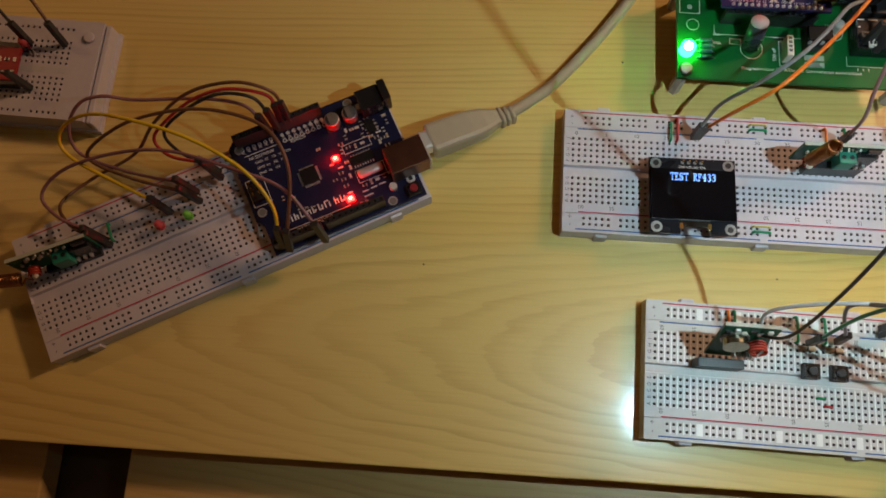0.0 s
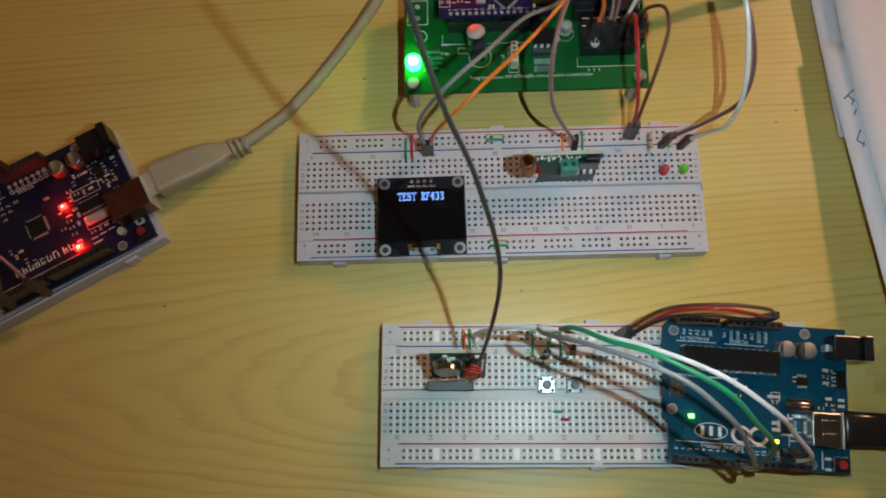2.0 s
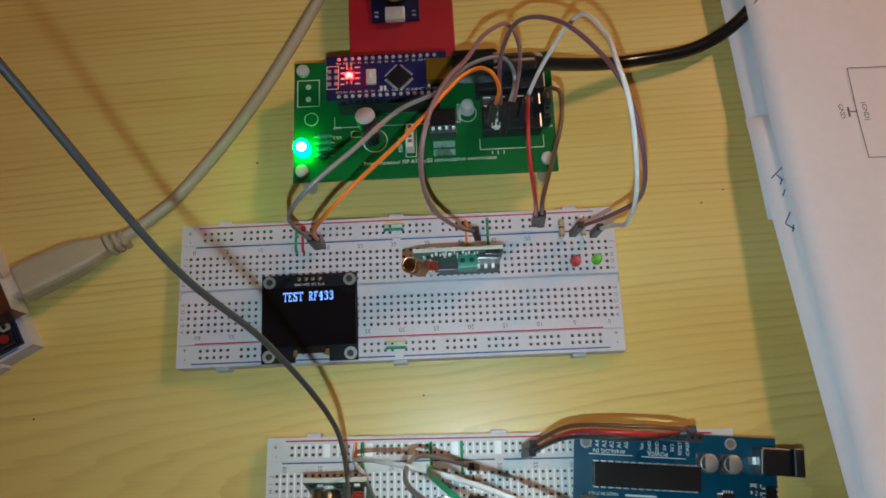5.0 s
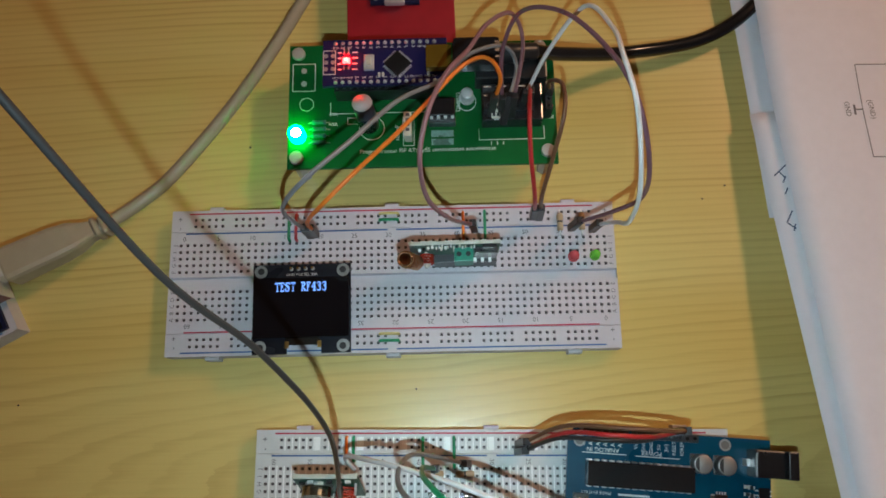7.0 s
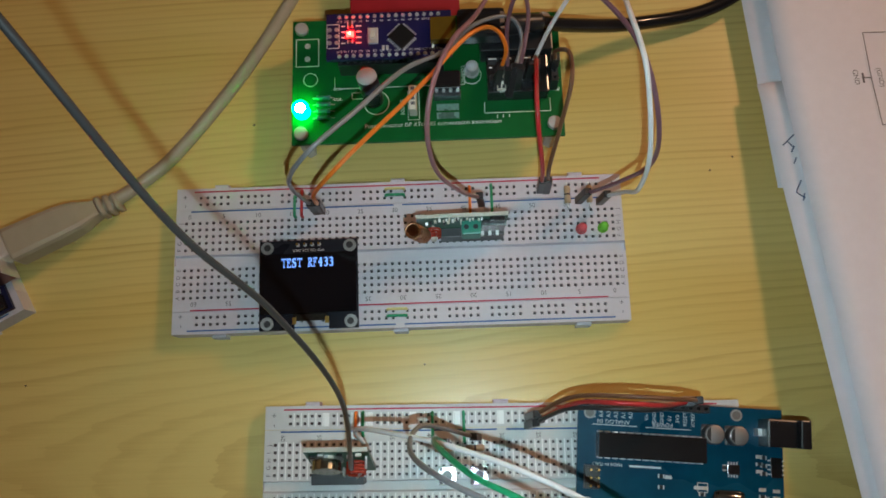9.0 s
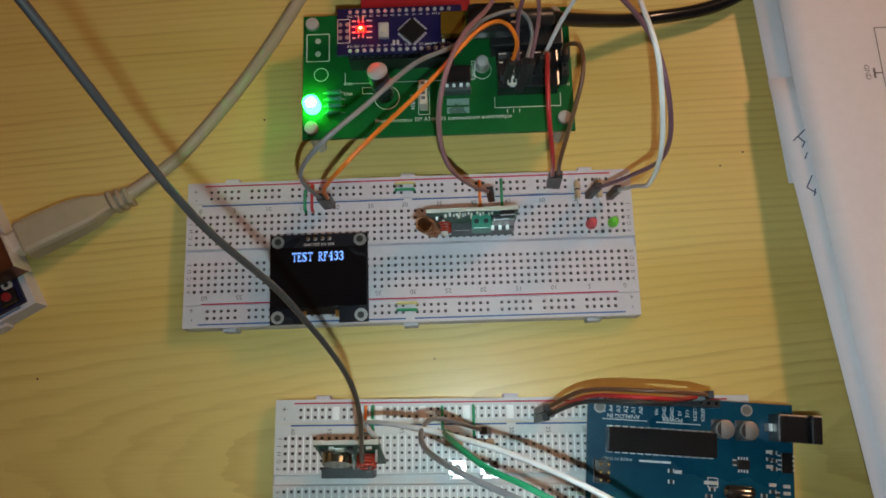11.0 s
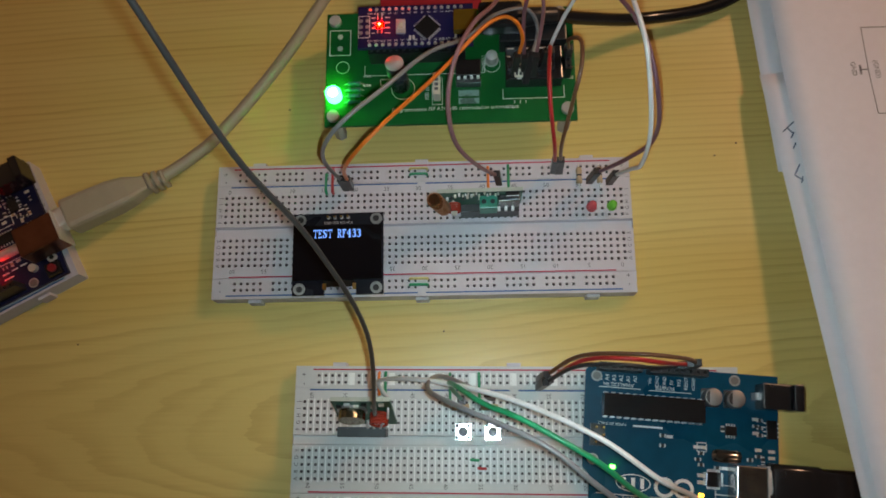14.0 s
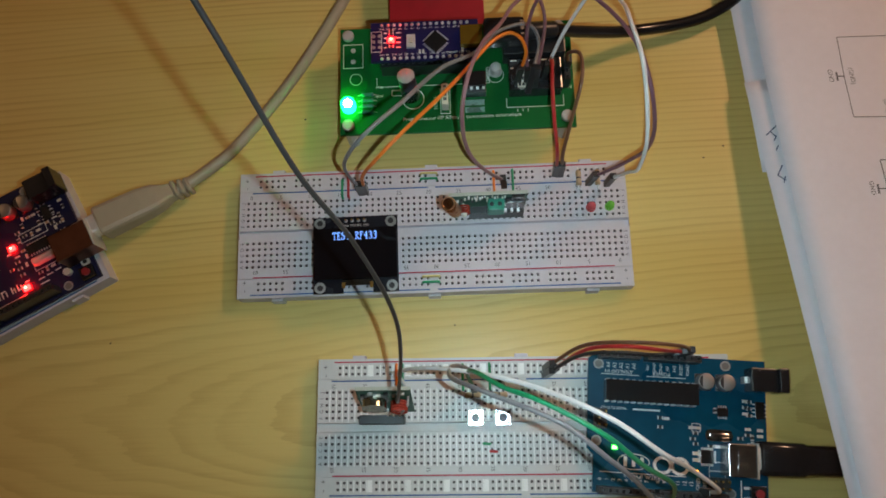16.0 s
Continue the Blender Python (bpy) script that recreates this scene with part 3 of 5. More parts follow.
# ---- controller boards ----
def controller(x, y, z, rz, label, mask, clone):
    """A microcontroller board seen from above: u to the right, v down from its top left corner; sockets along both long edges."""
    ob = thing("controller_board", x, y, z, rz, label, "circuit board", "controller boards")
    W, D, T = 68.6, 53.3, 1.6

    def at(u, v):
        return u - W / 2, D / 2 - v

    outl = [at(0, 2.5), at(2.5, 0), at(W, 0), at(W, D), at(2.5, D), at(2.5, 39.5), at(0, 37), at(0, 14)]
    board = part("board", plate(B(), outl[::-1], 0, T), mask, ob)
    for u, v in ((4.0, 4.5), (1.6 + 2.0, 34.0), (W - 15.2, 2.6), (W - 14.0, D - 2.6)):
        bm = cyl(B(), *at(u, v), T, T + 0.06, 2.0, n=24)
        part("mounting_ring", bm, DULL, board)
        part("mounting_hole", cyl(B(), *at(u, v), T + 0.06, T + 0.1, 1.4, n=20), surf("hole_shade", (0.16, 0.15, 0.14), 0.6), board)
    row = 2.54 if clone else 1.4
    header(ob, *at(11.4, row), T, 6)
    header(ob, *at(31.8, row), T, 8)
    header(ob, *at(14.0, D - row), T, 8)
    header(ob, *at(38.6, D - row), T, 10)
    # power jack and data socket over the right edge
    jx, jy = at(W - 4.8 + (0.0 if clone else 3.4), 7.8)
    bm = box(B(), jx - 6.8, jx + 3.2, jy - 4.5, jy + 4.5, T, T + 9.0, 0.6)
    box(bm, jx + 3.2, jx + 6.6, jy - 4.6, jy + 4.6, T, T + 11.0, 0.5)
    jack = part("power_jack", bm, SATIN_BLACK, ob)
    part("terminal", box(B(), jx - 8.0, jx - 6.8, jy - 1.2, jy + 1.2, T, T + 4.0), STEEL, jack)
    ux, uy = at(W - (3.0 if clone else 10.5), 38.0)
    end = 8.8 if clone else 3.0
    bm = box(B(), ux - 7.4, ux + end, uy - 6.0, uy + 6.0, T, T + 10.8, 0.5)
    usb = part("data_socket", bm, surf("brown_tinned_steel", (0.17, 0.08, 0.055), 0.28, 0.9, var=0.2) if clone else CHROME, ob, "square metal data socket")
    part("lip", box(B(), ux + end, ux + end + 0.5, uy - 6.4, uy + 6.4, T - 0.4, T + 11.2), STEEL, usb)
    for s in (() if clone else (-1, 1)):
        part("spring", box(B(), ux - 4, ux + end - 2.8, uy + s * 2.4 - 1.0, uy + s * 2.4 + 1.0, T + 10.8, T + 11.0, 0.08), CHROME, usb)
    for u in (44.5, 52.4):
        can(ob, *at(u, 9.4), T)
    pins(ob, *at(4.8, 25.5), T, 2, 3, 8.0, 0)
    if clone:
        chip_flat(ob, *at(27.0, 27.0), T, 7.0, 7.0, 8)
        chip_flat(ob, *at(50.0, 28.5), T, 10.0, 4.0, 8, 0, False)
        part("crystal", box(B(), *[c for a in ((at(45.5, 0)[0], at(56.5, 0)[0]), (at(0, 37.0)[1], at(0, 33.2)[1])) for c in a], T, T + 3.2, 1.4), STEEL, ob, "", True)
        glow_smd(ob, *at(39.6, 24.2), T, RED_LIT, RED_CORE, 2.7)
        glow_smd(ob, *at(39.0, 43.0), T, RED_LIT, RED_CORE, 3.0)
        for u, v, r in ((39.5, 31, 0), (39.5, 34, 0), (39.5, 37, 0), (58, 12, 0), (61, 17, 90), (63, 20, 90), (56, 16, 0), (54, 19, 90), (47, 17, 90), (44, 19, 0), (59, 22, 0), (21, 40, 90), (18, 38, 90), (24, 41, 90), (62, 27, 0)):
            smd(ob, *at(u, v), T, 2.0, 1.2, r)
        chip_flat(ob, *at(58.5, 16.5), T, 6.5, 3.6, 4, 90, False)
        for k, (u, w2) in enumerate(((13.0, 1.6), (15.8, 1.2), (18.6, 1.6), (21.2, 1.2), (23.4, 0.8), (26.4, 1.4), (29.4, 1.8), (33.4, 1.2), (36.2, 1.6))):
            bm = B()
            strip(bm, *at(u - w2 / 2, 39.6), *at(u - w2 / 2, 42.6), T, 0.5)
            strip(bm, *at(u - w2 / 2, 39.8 + (k % 3) * 1.2), *at(u + w2 / 2, 39.8 + (k % 3) * 1.2), T, 0.5)
            strip(bm, *at(u + w2 / 2, 40.4), *at(u + w2 / 2, 42.6), T, 0.5)
            part("logo_stroke", bm, SILK, ob)
        for u0, v0, u1, v1 in ((44, 20, 56, 24), (1.5, 19, 9.0, 31), (45, 32.6, 57.4, 38.2)):
            bm = B()
            outline(bm, [at(u0, v0), at(u1, v0), at(u1, v1), at(u0, v1)], T, 0.25)
            part("printed_box", bm, SILK, ob)
        for k in range(3):
            for q, c in enumerate(("GND", "5V", "RX", "TX", "SCL")[:5 - k]):
                writing("pin_name", c, 1.1, SILK, ob, *at(10.0 + 3.2 * q, 12.5 + 2.6 * k), T, 180)
        for k in range(14):
            part("solder_pad_or_sheen", cyl(B(), *at(5.2 + PITCH * k + (2.5 if k > 5 else 0), 5.2), T, T + 0.1, 0.8, n=12), STEEL, ob)
        for k in range(8):
            part("solder_ring", cyl(B(), *at(23.2 + PITCH * k, 8.0), T, T + 0.1, 0.95, n=14), STEEL, ob)
            part("ring_hole", cyl(B(), *at(23.2 + PITCH * k, 8.0), T + 0.1, T + 0.14, 0.5, n=12), BLACK, ob)
        for k in range(6):
            part("ring_hole", cyl(B(), *at(5.2 + PITCH * k, 5.2), T + 0.1, T + 0.14, 0.45, n=12), BLACK, ob)
        for k, (u, v) in enumerate(((53.0, 14.6), (55.2, 13.6), (57.0, 20.6), (59.6, 24.4), (61.4, 23.4), (63.4, 23.0), (65.4, 14.0), (65.6, 17.2), (50.6, 14.6), (48.2, 14.2), (46.4, 21.6), (49.4, 22.2), (52.6, 22.0), (43.2, 22.4), (43.4, 27.4), (44.0, 30.2), (46.6, 39.8), (49.6, 39.6), (52.4, 39.4), (55.4, 39.2), (58.4, 38.6), (42.6, 33.6), (36.2, 33.0), (15.0, 34.6), (17.4, 33.2), (13.6, 31.8), (34.6, 17.4), (40.8, 6.0), (37.0, 6.6))):
            smd(ob, *at(u, v), T, 1.9, 1.0, 90 * (k % 2), (CREAM, BLACK, TAN)[k % 3])
        for k, (u0, u1, v) in enumerate(((39.0, 41.4, 28.6), (39.0, 41.0, 40.4), (44.6, 47.4, 42.2), (48.4, 51.2, 42.0), (52.2, 55.0, 41.8), (44.6, 48.6, 44.4), (59.4, 61.8, 20.0), (36.4, 38.0, 26.0))):
            bm = B()
            strip(bm, *at(u0, v), *at(u1, v), T, 0.6)
            part("printed_bar", bm, SILK, ob)
        part("rivet", cyl(B(), *at(65.0, 44.8), T, T + 1.0, 1.9, n=18), STEEL, ob)
        part("rivet_hole", cyl(B(), *at(65.0, 44.8), T + 1.0, T + 1.06, 0.9, n=14), BLACK, ob)
        part("crystal_can", cyl(B(), *at(57.0, 45.5), T, T + 2.2, 1.6, n=18), STEEL, ob)
    else:
        chip_dip(ob, *at(23.6, 14.8), T, 14, 8.0, 7.4)
        bm = box(B(), *[c for a in ((at(44.8, 0)[0], at(55.2, 0)[0]), (at(0, 31.6)[1], at(0, 27.2)[1])) for c in a], T, T + 3.5, 2.0)
        part("crystal", bm, CHROME, ob, "", True)
        chip_flat(ob, *at(45.8, 37.6), T, 5.0, 5.0, 8)
        glow_smd(ob, *at(10.6, 36.2), T, GREEN_SMD, None, 1.8)
        glow_smd(ob, *at(41.6, 43.4), T, AMBER_SMD, None, 1.6)
        for u, v in ((41.6, 36.6), (41.6, 39.0)):
            smd(ob, *at(u, v), T, 2.6, 1.3, 0, CREAM)
        for u, v, r in ((41.5, 29, 0), (62, 16, 0), (62, 18.6, 0), (62, 21.2, 0), (49, 20, 90), (51, 20, 90), (63, 29.5, 90), (63, 32, 90), (41.5, 33, 0), (58.5, 30, 0), (58.5, 33, 0), (28, 24, 0), (28, 27.5, 0)):
            smd(ob, *at(u, v), T, 2.0, 1.2, r)
        chip_flat(ob, *at(66.0, 19.0), T, 6.5, 3.6, 4, 90, False)
        chip_flat(ob, *at(51.8, 20.5), T, 4.0, 3.2, 4, 0, False)
        for k, (u, v) in enumerate(((60.6, 15.8), (60.6, 18.2), (60.6, 20.6), (61.4, 26.4), (61.4, 28.6), (66.0, 26.6), (66.0, 28.8), (66.0, 31.0), (40.0, 27.0), (42.4, 27.0), (47.2, 33.6), (49.8, 33.6), (52.4, 33.6), (40.4, 31.2), (30.4, 24.2))):
            smd(ob, *at(u, v), T, 2.2, 1.1, 0, (CREAM, BLACK, STEEL)[k % 3])
        for u0, v0, u1, v1 in ((46.6, 39.4, 52.6, 46.0), (46.6, 42.6, 52.6, 42.8), (40.2, 25.4, 43.4, 28.4), (58.4, 45.6, 58.6, 52.0)):
            bm = B()
            outline(bm, [at(u0, v0), at(u1, v0), at(u1, v1), at(u0, v1)], T, 0.25)
            part("printed_box", bm, SILK, ob)
        for u, v in ((60.4, 48.2), (60.4, 52.0), (66.8, 47.6), (66.8, 52.0)):
            smd(ob, *at(u, v), T, 2.0, 1.0, 0, STEEL)
        # two rings and an oval, plain shapes printed on the mask
        bm = B()
        for c in (29.0, 35.5):
            outline(bm, [at(c + 3.1 * math.cos(a), 41.8 + 2.9 * math.sin(a)) for a in [2 * math.pi * k / 20 for k in range(20)]], T, 1.2)
        outline(bm, [at(18.0 + 6.0 * math.cos(a), 41.2 + 2.9 * math.sin(a)) for a in [2 * math.pi * k / 24 for k in range(24)]], T, 0.3)
        for k in range(3):
            strip(bm, *at(14.8 + 3.2 * k, 39.4), *at(14.8 + 3.2 * k, 43.0), T, 1.3)
        part("printed_emblem", bm, SILK, ob)
        pins(ob, *at(50.0, 47.5), T, 3, 2, 6.0)
        writing("made_in", "MADE IN ITALY", 1.1, SILK, ob, *at(10.0, 21.2), T, 180)
        bm = B()
        strip(bm, *at(17.5, 21.4), *at(28.0, 21.4), T, 0.7)
        part("printed_bar", bm, SILK, ob)
    # reset button
    part("button_base", box(B(), *[c for a in ((at(61.5, 0)[0], at(67.2, 0)[0]), (at(0, 52.6)[1], at(0, 47.2)[1])) for c in a], T, T + 2.6, 0.2), SATIN_BLACK, ob)
    part("reset_button", cyl(B(), *at(64.4, 49.9), T + 2.6, T + 3.8, 1.6, n=18), surf("dark_red_cap", (0.22, 0.015, 0.02), 0.4), ob, "red reset button")
    # silkscreen
    for k, c in enumerate(("A5", "A4", "A3", "A2", "A1", "A0")):
        writing("pin_name", c, 1.5, SILK, ob, *at(5.4 + 2.5 * k, row + 3.4), T, 90)
    for k, c in enumerate(("Vin", "GND", "GND", "5V", "3V3", "RESET", "IOREF")):
        writing("pin_name", c, 1.3, SILK, ob, *at(23.2 + 2.6 * k, row + 3.6), T, 90)
    writing("pin_group", "ANALOG IN", 1.5, SILK, ob, *at(12.0, 7.1 if not clone else 10.0), T, 180)
    writing("pin_group", "POWER", 1.5, SILK, ob, *at(28.5, 9.3 if clone else 7.2), T, 180)
    for u0, u1, v in ((5, 20, 8.3), (23, 38, 8.4), (5, 38, 45.5)):
        bm = B()
        strip(bm, *at(u0, v), *at(u1, v), T, 0.25)
        part("printed_line", bm, SILK, ob)
    writing("pin_group", "DIGITAL (PWM~)", 1.5, SILK, ob, *at(22, 46.6), T, 180)
    for k, c in enumerate(("0", "1", "2", "3", "4", "5", "6", "7")):
        writing("pin_name", c, 1.5, SILK, ob, *at(5.2 + PITCH * k, 48.2), T, 90)
    for k, c in enumerate(("8", "9", "10", "11", "12", "13", "GND", "AREF")):
        writing("pin_name", c, 1.5, SILK, ob, *at(27.2 + PITCH * k, 48.0), T, 90)
    # solder pins under the board
    bm = B()
    for u in (6, 16, 26, 38, 48):
        for v in (2.54, 50.8):
            cyl(bm, *at(u, v), -2.0, 0, 0.7, n=8)
    part("solder_joint", bm, STEEL, ob)
    return ob


uno = controller(92.6, -83.9, 13.0, -5.2, "blue controller board lying across the breadboard end", PCB_BLUE, False)
clone = controller(-181.5, -7.8, 10.5, 27.2, "navy controller board with two lit red indicators", PCB_NAVY, True)

# ---- display ----
oled = thing("display_module", -31.4, -11.9, 0, 0.6, "small black display module showing pale blue words", "display")
part("board", plate(B(), [(-17.4, -16.0), (-5.2, -16.0), (-5.2, -12.6), (7.0, -12.6), (7.0, -16.0), (17.4, -16.0), (17.4, 16.0), (-17.4, 16.0)], 16.0, 17.2), PCB_BLACK, oled)
part("glass", box(B(), -16.9, 16.9, -10.4, 10.9, 17.2, 18.7, 0.15), GLASS_BLACK, oled, "black glass panel")
part("flex_tail", box(B(), -5.6, 6.6, -13.0, -10.2, 17.25, 17.7, 0.1), surf("amber_film", (0.012, 0.01, 0.008), 0.25), oled)
for sx in (-5.0, 6.4):
    part("gold_pad", box(B(), sx - 0.7, sx + 0.7, -14.0, -11.6, 17.25, 17.75, 0.15), BRASS, oled)
for sx in (-1, 1):
    for sy in (-1, 1):
        part("mounting_ring", cyl(B(), sx * 14.7, sy * 13.5, 17.2, 17.4, 2.3, n=24), DULL, oled)
        part("mounting_hole", cyl(B(), sx * 14.6, sy * 13.6, 17.4, 17.5, 1.2, n=20), BLACK, oled)
for k in range(4):
    part("solder_joint", cyl(B(), -3.81 + PITCH * k, 14.3, 17.2, 18.2, 0.7, 0.3, n=10), STEEL, oled)
pins(oled, 0, 14.3, 8.5, 4, 1, 10.6, 0, 7.5)
writing("pin_names", "GND VCC SCL SDA", 0.95, SILK, oled, 0, 12.2, 17.2)
GLYPHS = {"T": "1111111 1001001 0001000 0001000 0001000 0001000 0001000 0011100", "E": "1111110 0100010 0101000 0111000 0101000 0100000 0100010 1111110",
          "S": "0111110 1100010 1110000 0111100 0001110 1000110 1000110 1111100", "R": "1111100 0100110 0100110 0111100 0110000 0101100 0100110 1110011",
          "F": "1111110 0100010 0101000 0111000 0101000 0100000 0100000 1110000", "4": "0001100 0011100 0101100 1001100 1111110 0001100 0001100 0011110",
          "3": "0111100 1000110 0000110 0011100 0000110 0000110 1000110 0111100", " ": "0000000"}
bm = B()
for k, ch in enumerate("TEST RF433"):
    for r, row in enumerate(GLYPHS[ch].split()):
        for c, bit in enumerate(row):
            if bit == "1":
                x, y = -9.3 + 1.86 * k + 0.245 * c, 9.2 - 0.41 * r
                box(bm, x, x + 0.245, y - 0.41, y, 18.7, 18.74)
part("screen_words", bm, SCREEN_INK, oled, "pale blue lit words on the glass")

# ---- programmer board on nylon legs ----
prog = thing("programmer_board", 12.2, 64.0, 0, 0.0, "green programmer circuit board standing on nylon legs", "circuit board")
GT = 19.0
part("board", box(B(), -49.8, 49.8, -24.6, 24.6, GT - 1.6, GT, 0.15), PCB_GREEN, prog)
for sx, sy in ((-46.3, 20.8), (-46.3, -20.6), (46.0, -20.0), (44.5, 21.5)):
    leg = part("leg", cyl(B(), sx, sy, 0, GT - 1.6, 2.6, n=6), NYLON, prog, "white nylon leg")
    part("screw", cyl(B(), sx, sy, GT, GT + 1.8, 2.5, n=22, bev=0.5), NYLON, leg, "", True)
# lit lamp with its shell widened, so its halo is in the shape
ledob = part("indicator", cyl(B(), -46.0, -12.0, GT, GT + 4.0, 3.1, n=20), GREEN_LIT, prog, "bright lit green lamp", True)
part("glow_dome", ball(B(), -46.0, -12.0, GT + 3.6, 2.0), GREEN_CORE, ledob, "", True)
# nano board on two sockets
NZ = GT + 11.6
for sy in (-7.6, 7.6):
    header(prog, -12.5, 10.6 + sy, GT, 15)
nano = part("plug_in_board", box(B(), -35.0, 9.8, 1.7, 19.6, NZ, NZ + 1.6, 0.15), PCB_NANO, prog, "violet plug-in controller board")
chip_flat(prog, -8.0, 9.6, NZ + 1.6, 7.0, 7.0, 8, 45)
glow_smd(prog, -26.4, 11.2, NZ + 1.6, RED_LIT, RED_CORE, 2.7)
for k in range(4):
    smd(prog, -26.4, 14.4 - 2.0 * k if k != 1 else 15.8, NZ + 1.6, 2.0, 1.0)
part("button_base", box(B(), -20.0, -16.4, 7.2, 13.0, NZ + 1.6, NZ + 3.0, 0.2), STEEL, prog)
part("button", box(B(), -19.0, -17.4, 8.8, 11.4, NZ + 3.0, NZ + 3.8, 0.2), CREAM, prog)
part("data_socket", box(B(), 2.2, 11.4, 6.2, 15.0, NZ + 1.6, NZ + 5.5, 0.4), AMBER, prog, "dark amber small data socket")
bm = B()
outline(bm, [(-34.7, 15.4), (-30.4, 15.4), (-30.4, 6.2), (-34.7, 6.2)], NZ + 1.6, 0.22)
part("printed_box", bm, SILK, prog)
for k in range(6):
    part("pad", cyl(B(), -33.8 + PITCH * (k % 2), 8.3 + PITCH * (k // 2), NZ + 1.6, NZ + 1.7, 0.8, n=12), DULL, prog)
for k in range(4):
    for x0, x1 in ((-29.6, -28.2), (-24.4, -22.4)):
        bm = B()
        strip(bm, x0, 14.6 - 2.2 * k, x1, 14.6 - 2.2 * k, NZ + 1.6, 0.4)
        part("printed_bar", bm, SILK, prog)
for x in (-14.6, -13.2, 3.0):
    smd(prog, x, 5.6, NZ + 1.6, 1.6, 0.9, 90, CREAM)
bm = B()
for k in range(15):
    for sy in (3.0, 18.2):
        cyl(bm, -30.3 + PITCH * k, sy, NZ + 1.6, NZ + 2.6, 0.75, 0.35, n=8)
part("solder_joint", bm, STEEL, prog)
for k, (a, b) in enumerate(zip("D13 3V3 REF A0 A1 A2 A3 A4 A5 A6 A7 5V RST GND VIN".split(), "D12 D11 D10 D9 D8 D7 D6 D5 D4 D3 D2 GND RST RX0 TX1".split())):
    writing("pin_name", a, 0.85, SILK, prog, -30.3 + PITCH * k, 16.4, NZ + 1.6)
    writing("pin_name", b, 0.85, SILK, prog, -30.3 + PITCH * k, 4.7, NZ + 1.6)
# parts in front of the plug-in board
cap = part("capacitor", sweep(B(), [Vector(p) for p in ((-19.4, -8.8, GT + 1.2), (-20.0, -7.2, GT + 9.0), (-20.5, -6.0, GT + 15.0))], [3.7, 3.7, 3.6], 20), surf("dark_sleeve", (0.03, 0.035, 0.05), 0.3), prog, "dark upright capacitor leaning back", True)
part("cap_top", sweep(B(), [Vector(p) for p in ((-20.5, -6.0, GT + 15.0), (-20.52, -5.9, GT + 15.5))], 3.6, 20), surf("pale_aluminium", (0.42, 0.38, 0.39), 0.7, 0.0), cap, "", True)
film = part("film_capacitor", box(B(), -6.4, -3.6, -15.4, -6.0, GT + 0.4, GT + 7.0, 0.5), CREAM, prog)
for k in range(4):
    part("printed_bar", box(B(), -5.7, -4.3, -13.6 + 1.9 * k, -12.4 + 1.9 * k, GT + 7.0, GT + 7.04), INK_DARK, film)
# two pale strips below the chip: sheen on the mask, put into colour
for k, (y0, y1) in enumerate(((-13.4, -10.9), (-16.6, -14.2))):
    part("solder_pad_or_sheen", box(B(), 3.4, 11.6, y0, y1, GT, GT + 0.12), surf("painted_sheen", (0.20, 0.36, 0.33), 0.3, 0.4, var=0.35, scale=900), prog)
for y0, y1, x in ((11.0, 3.0, 46.6), (3.0, 1.0, 45.0), (13.0, 9.6, 44.6)):
    for k in range(int((y0 - y1) / 1.1)):
        bm = B()
        strip(bm, x, y0 - 1.1 * k, x, y0 - 1.1 * k - 0.7, GT, 0.8)
        part("printed_bar", bm, SILK, prog)
bm = B()
for x0, x1, y in ((22.8, 25.6, 2.6), (27.2, 31.0, 2.6), (33.0, 38.0, 2.6), (22.8, 24.0, -0.8)):
    strip(bm, x0, y, x1, y, GT + 7.5, 0.45)
part("printed_bar", bm, SILK, prog)
part("label_block", box(B(), 25.2, 28.4, -10.9, -5.0, GT + 9.9, GT + 10.6, 0.2), CREAM, prog, "pale block on the plugs of the wires")
for k in range(4):
    part("dark_pit", box(B(), 25.6 + 1.5 * (k % 2), 26.6 + 1.5 * (k % 2), -10.2 + 2.6 * (k // 2), -8.8 + 2.6 * (k // 2), GT + 10.6, GT + 10.64), BLACK, prog)

chip_dip(prog, 7.5, -4.6, GT + 4.2, 4, 6.4, 3.4)
part("chip_socket", box(B(), 2.6, 12.4, -9.6, 0.2, GT, GT + 4.4, 0.3), BLACK, prog)
tr = part("transistor", cyl(B(), 16.8, 1.4, GT + 0.6, GT + 5.4, 2.3, n=22, bev=0.5), STEEL, prog, "round metal can transistor", True)
part("rim", cyl(B(), 16.8, 1.4, GT + 0.5, GT + 1.0, 2.8, n=22), STEEL, tr)
# lever socket, with the wires' plugs in its row
zif = part("lever_socket", box(B(), 22.0, 44.0, -10.5, 4.0, GT, GT + 7.5, 0.6), SATIN_BLACK, prog)
header(prog, 31.8, -5.6, GT + 1.4, 7, 1, 8.5)
part("lever", box(B(), 26.2, 28.0, -10.8, -4.6, GT + 8.0, GT + 9.2, 0.3), STEEL, zif)
part("back_block", box(B(), 20.0, 46.0, 5.0, 16.0, GT, GT + 9.0, 0.5), BLACK, prog)
header(prog, 46.2, -2.0, GT, 4, 1, 8.5, 90)
part("side_lamp", ball(cyl(B(), 47.3, -3.2, GT, GT + 2.2, 1.2), 47.3, -3.2, GT + 2.2, 1.2), RED_LENS, prog, "small red lamp, off", True)
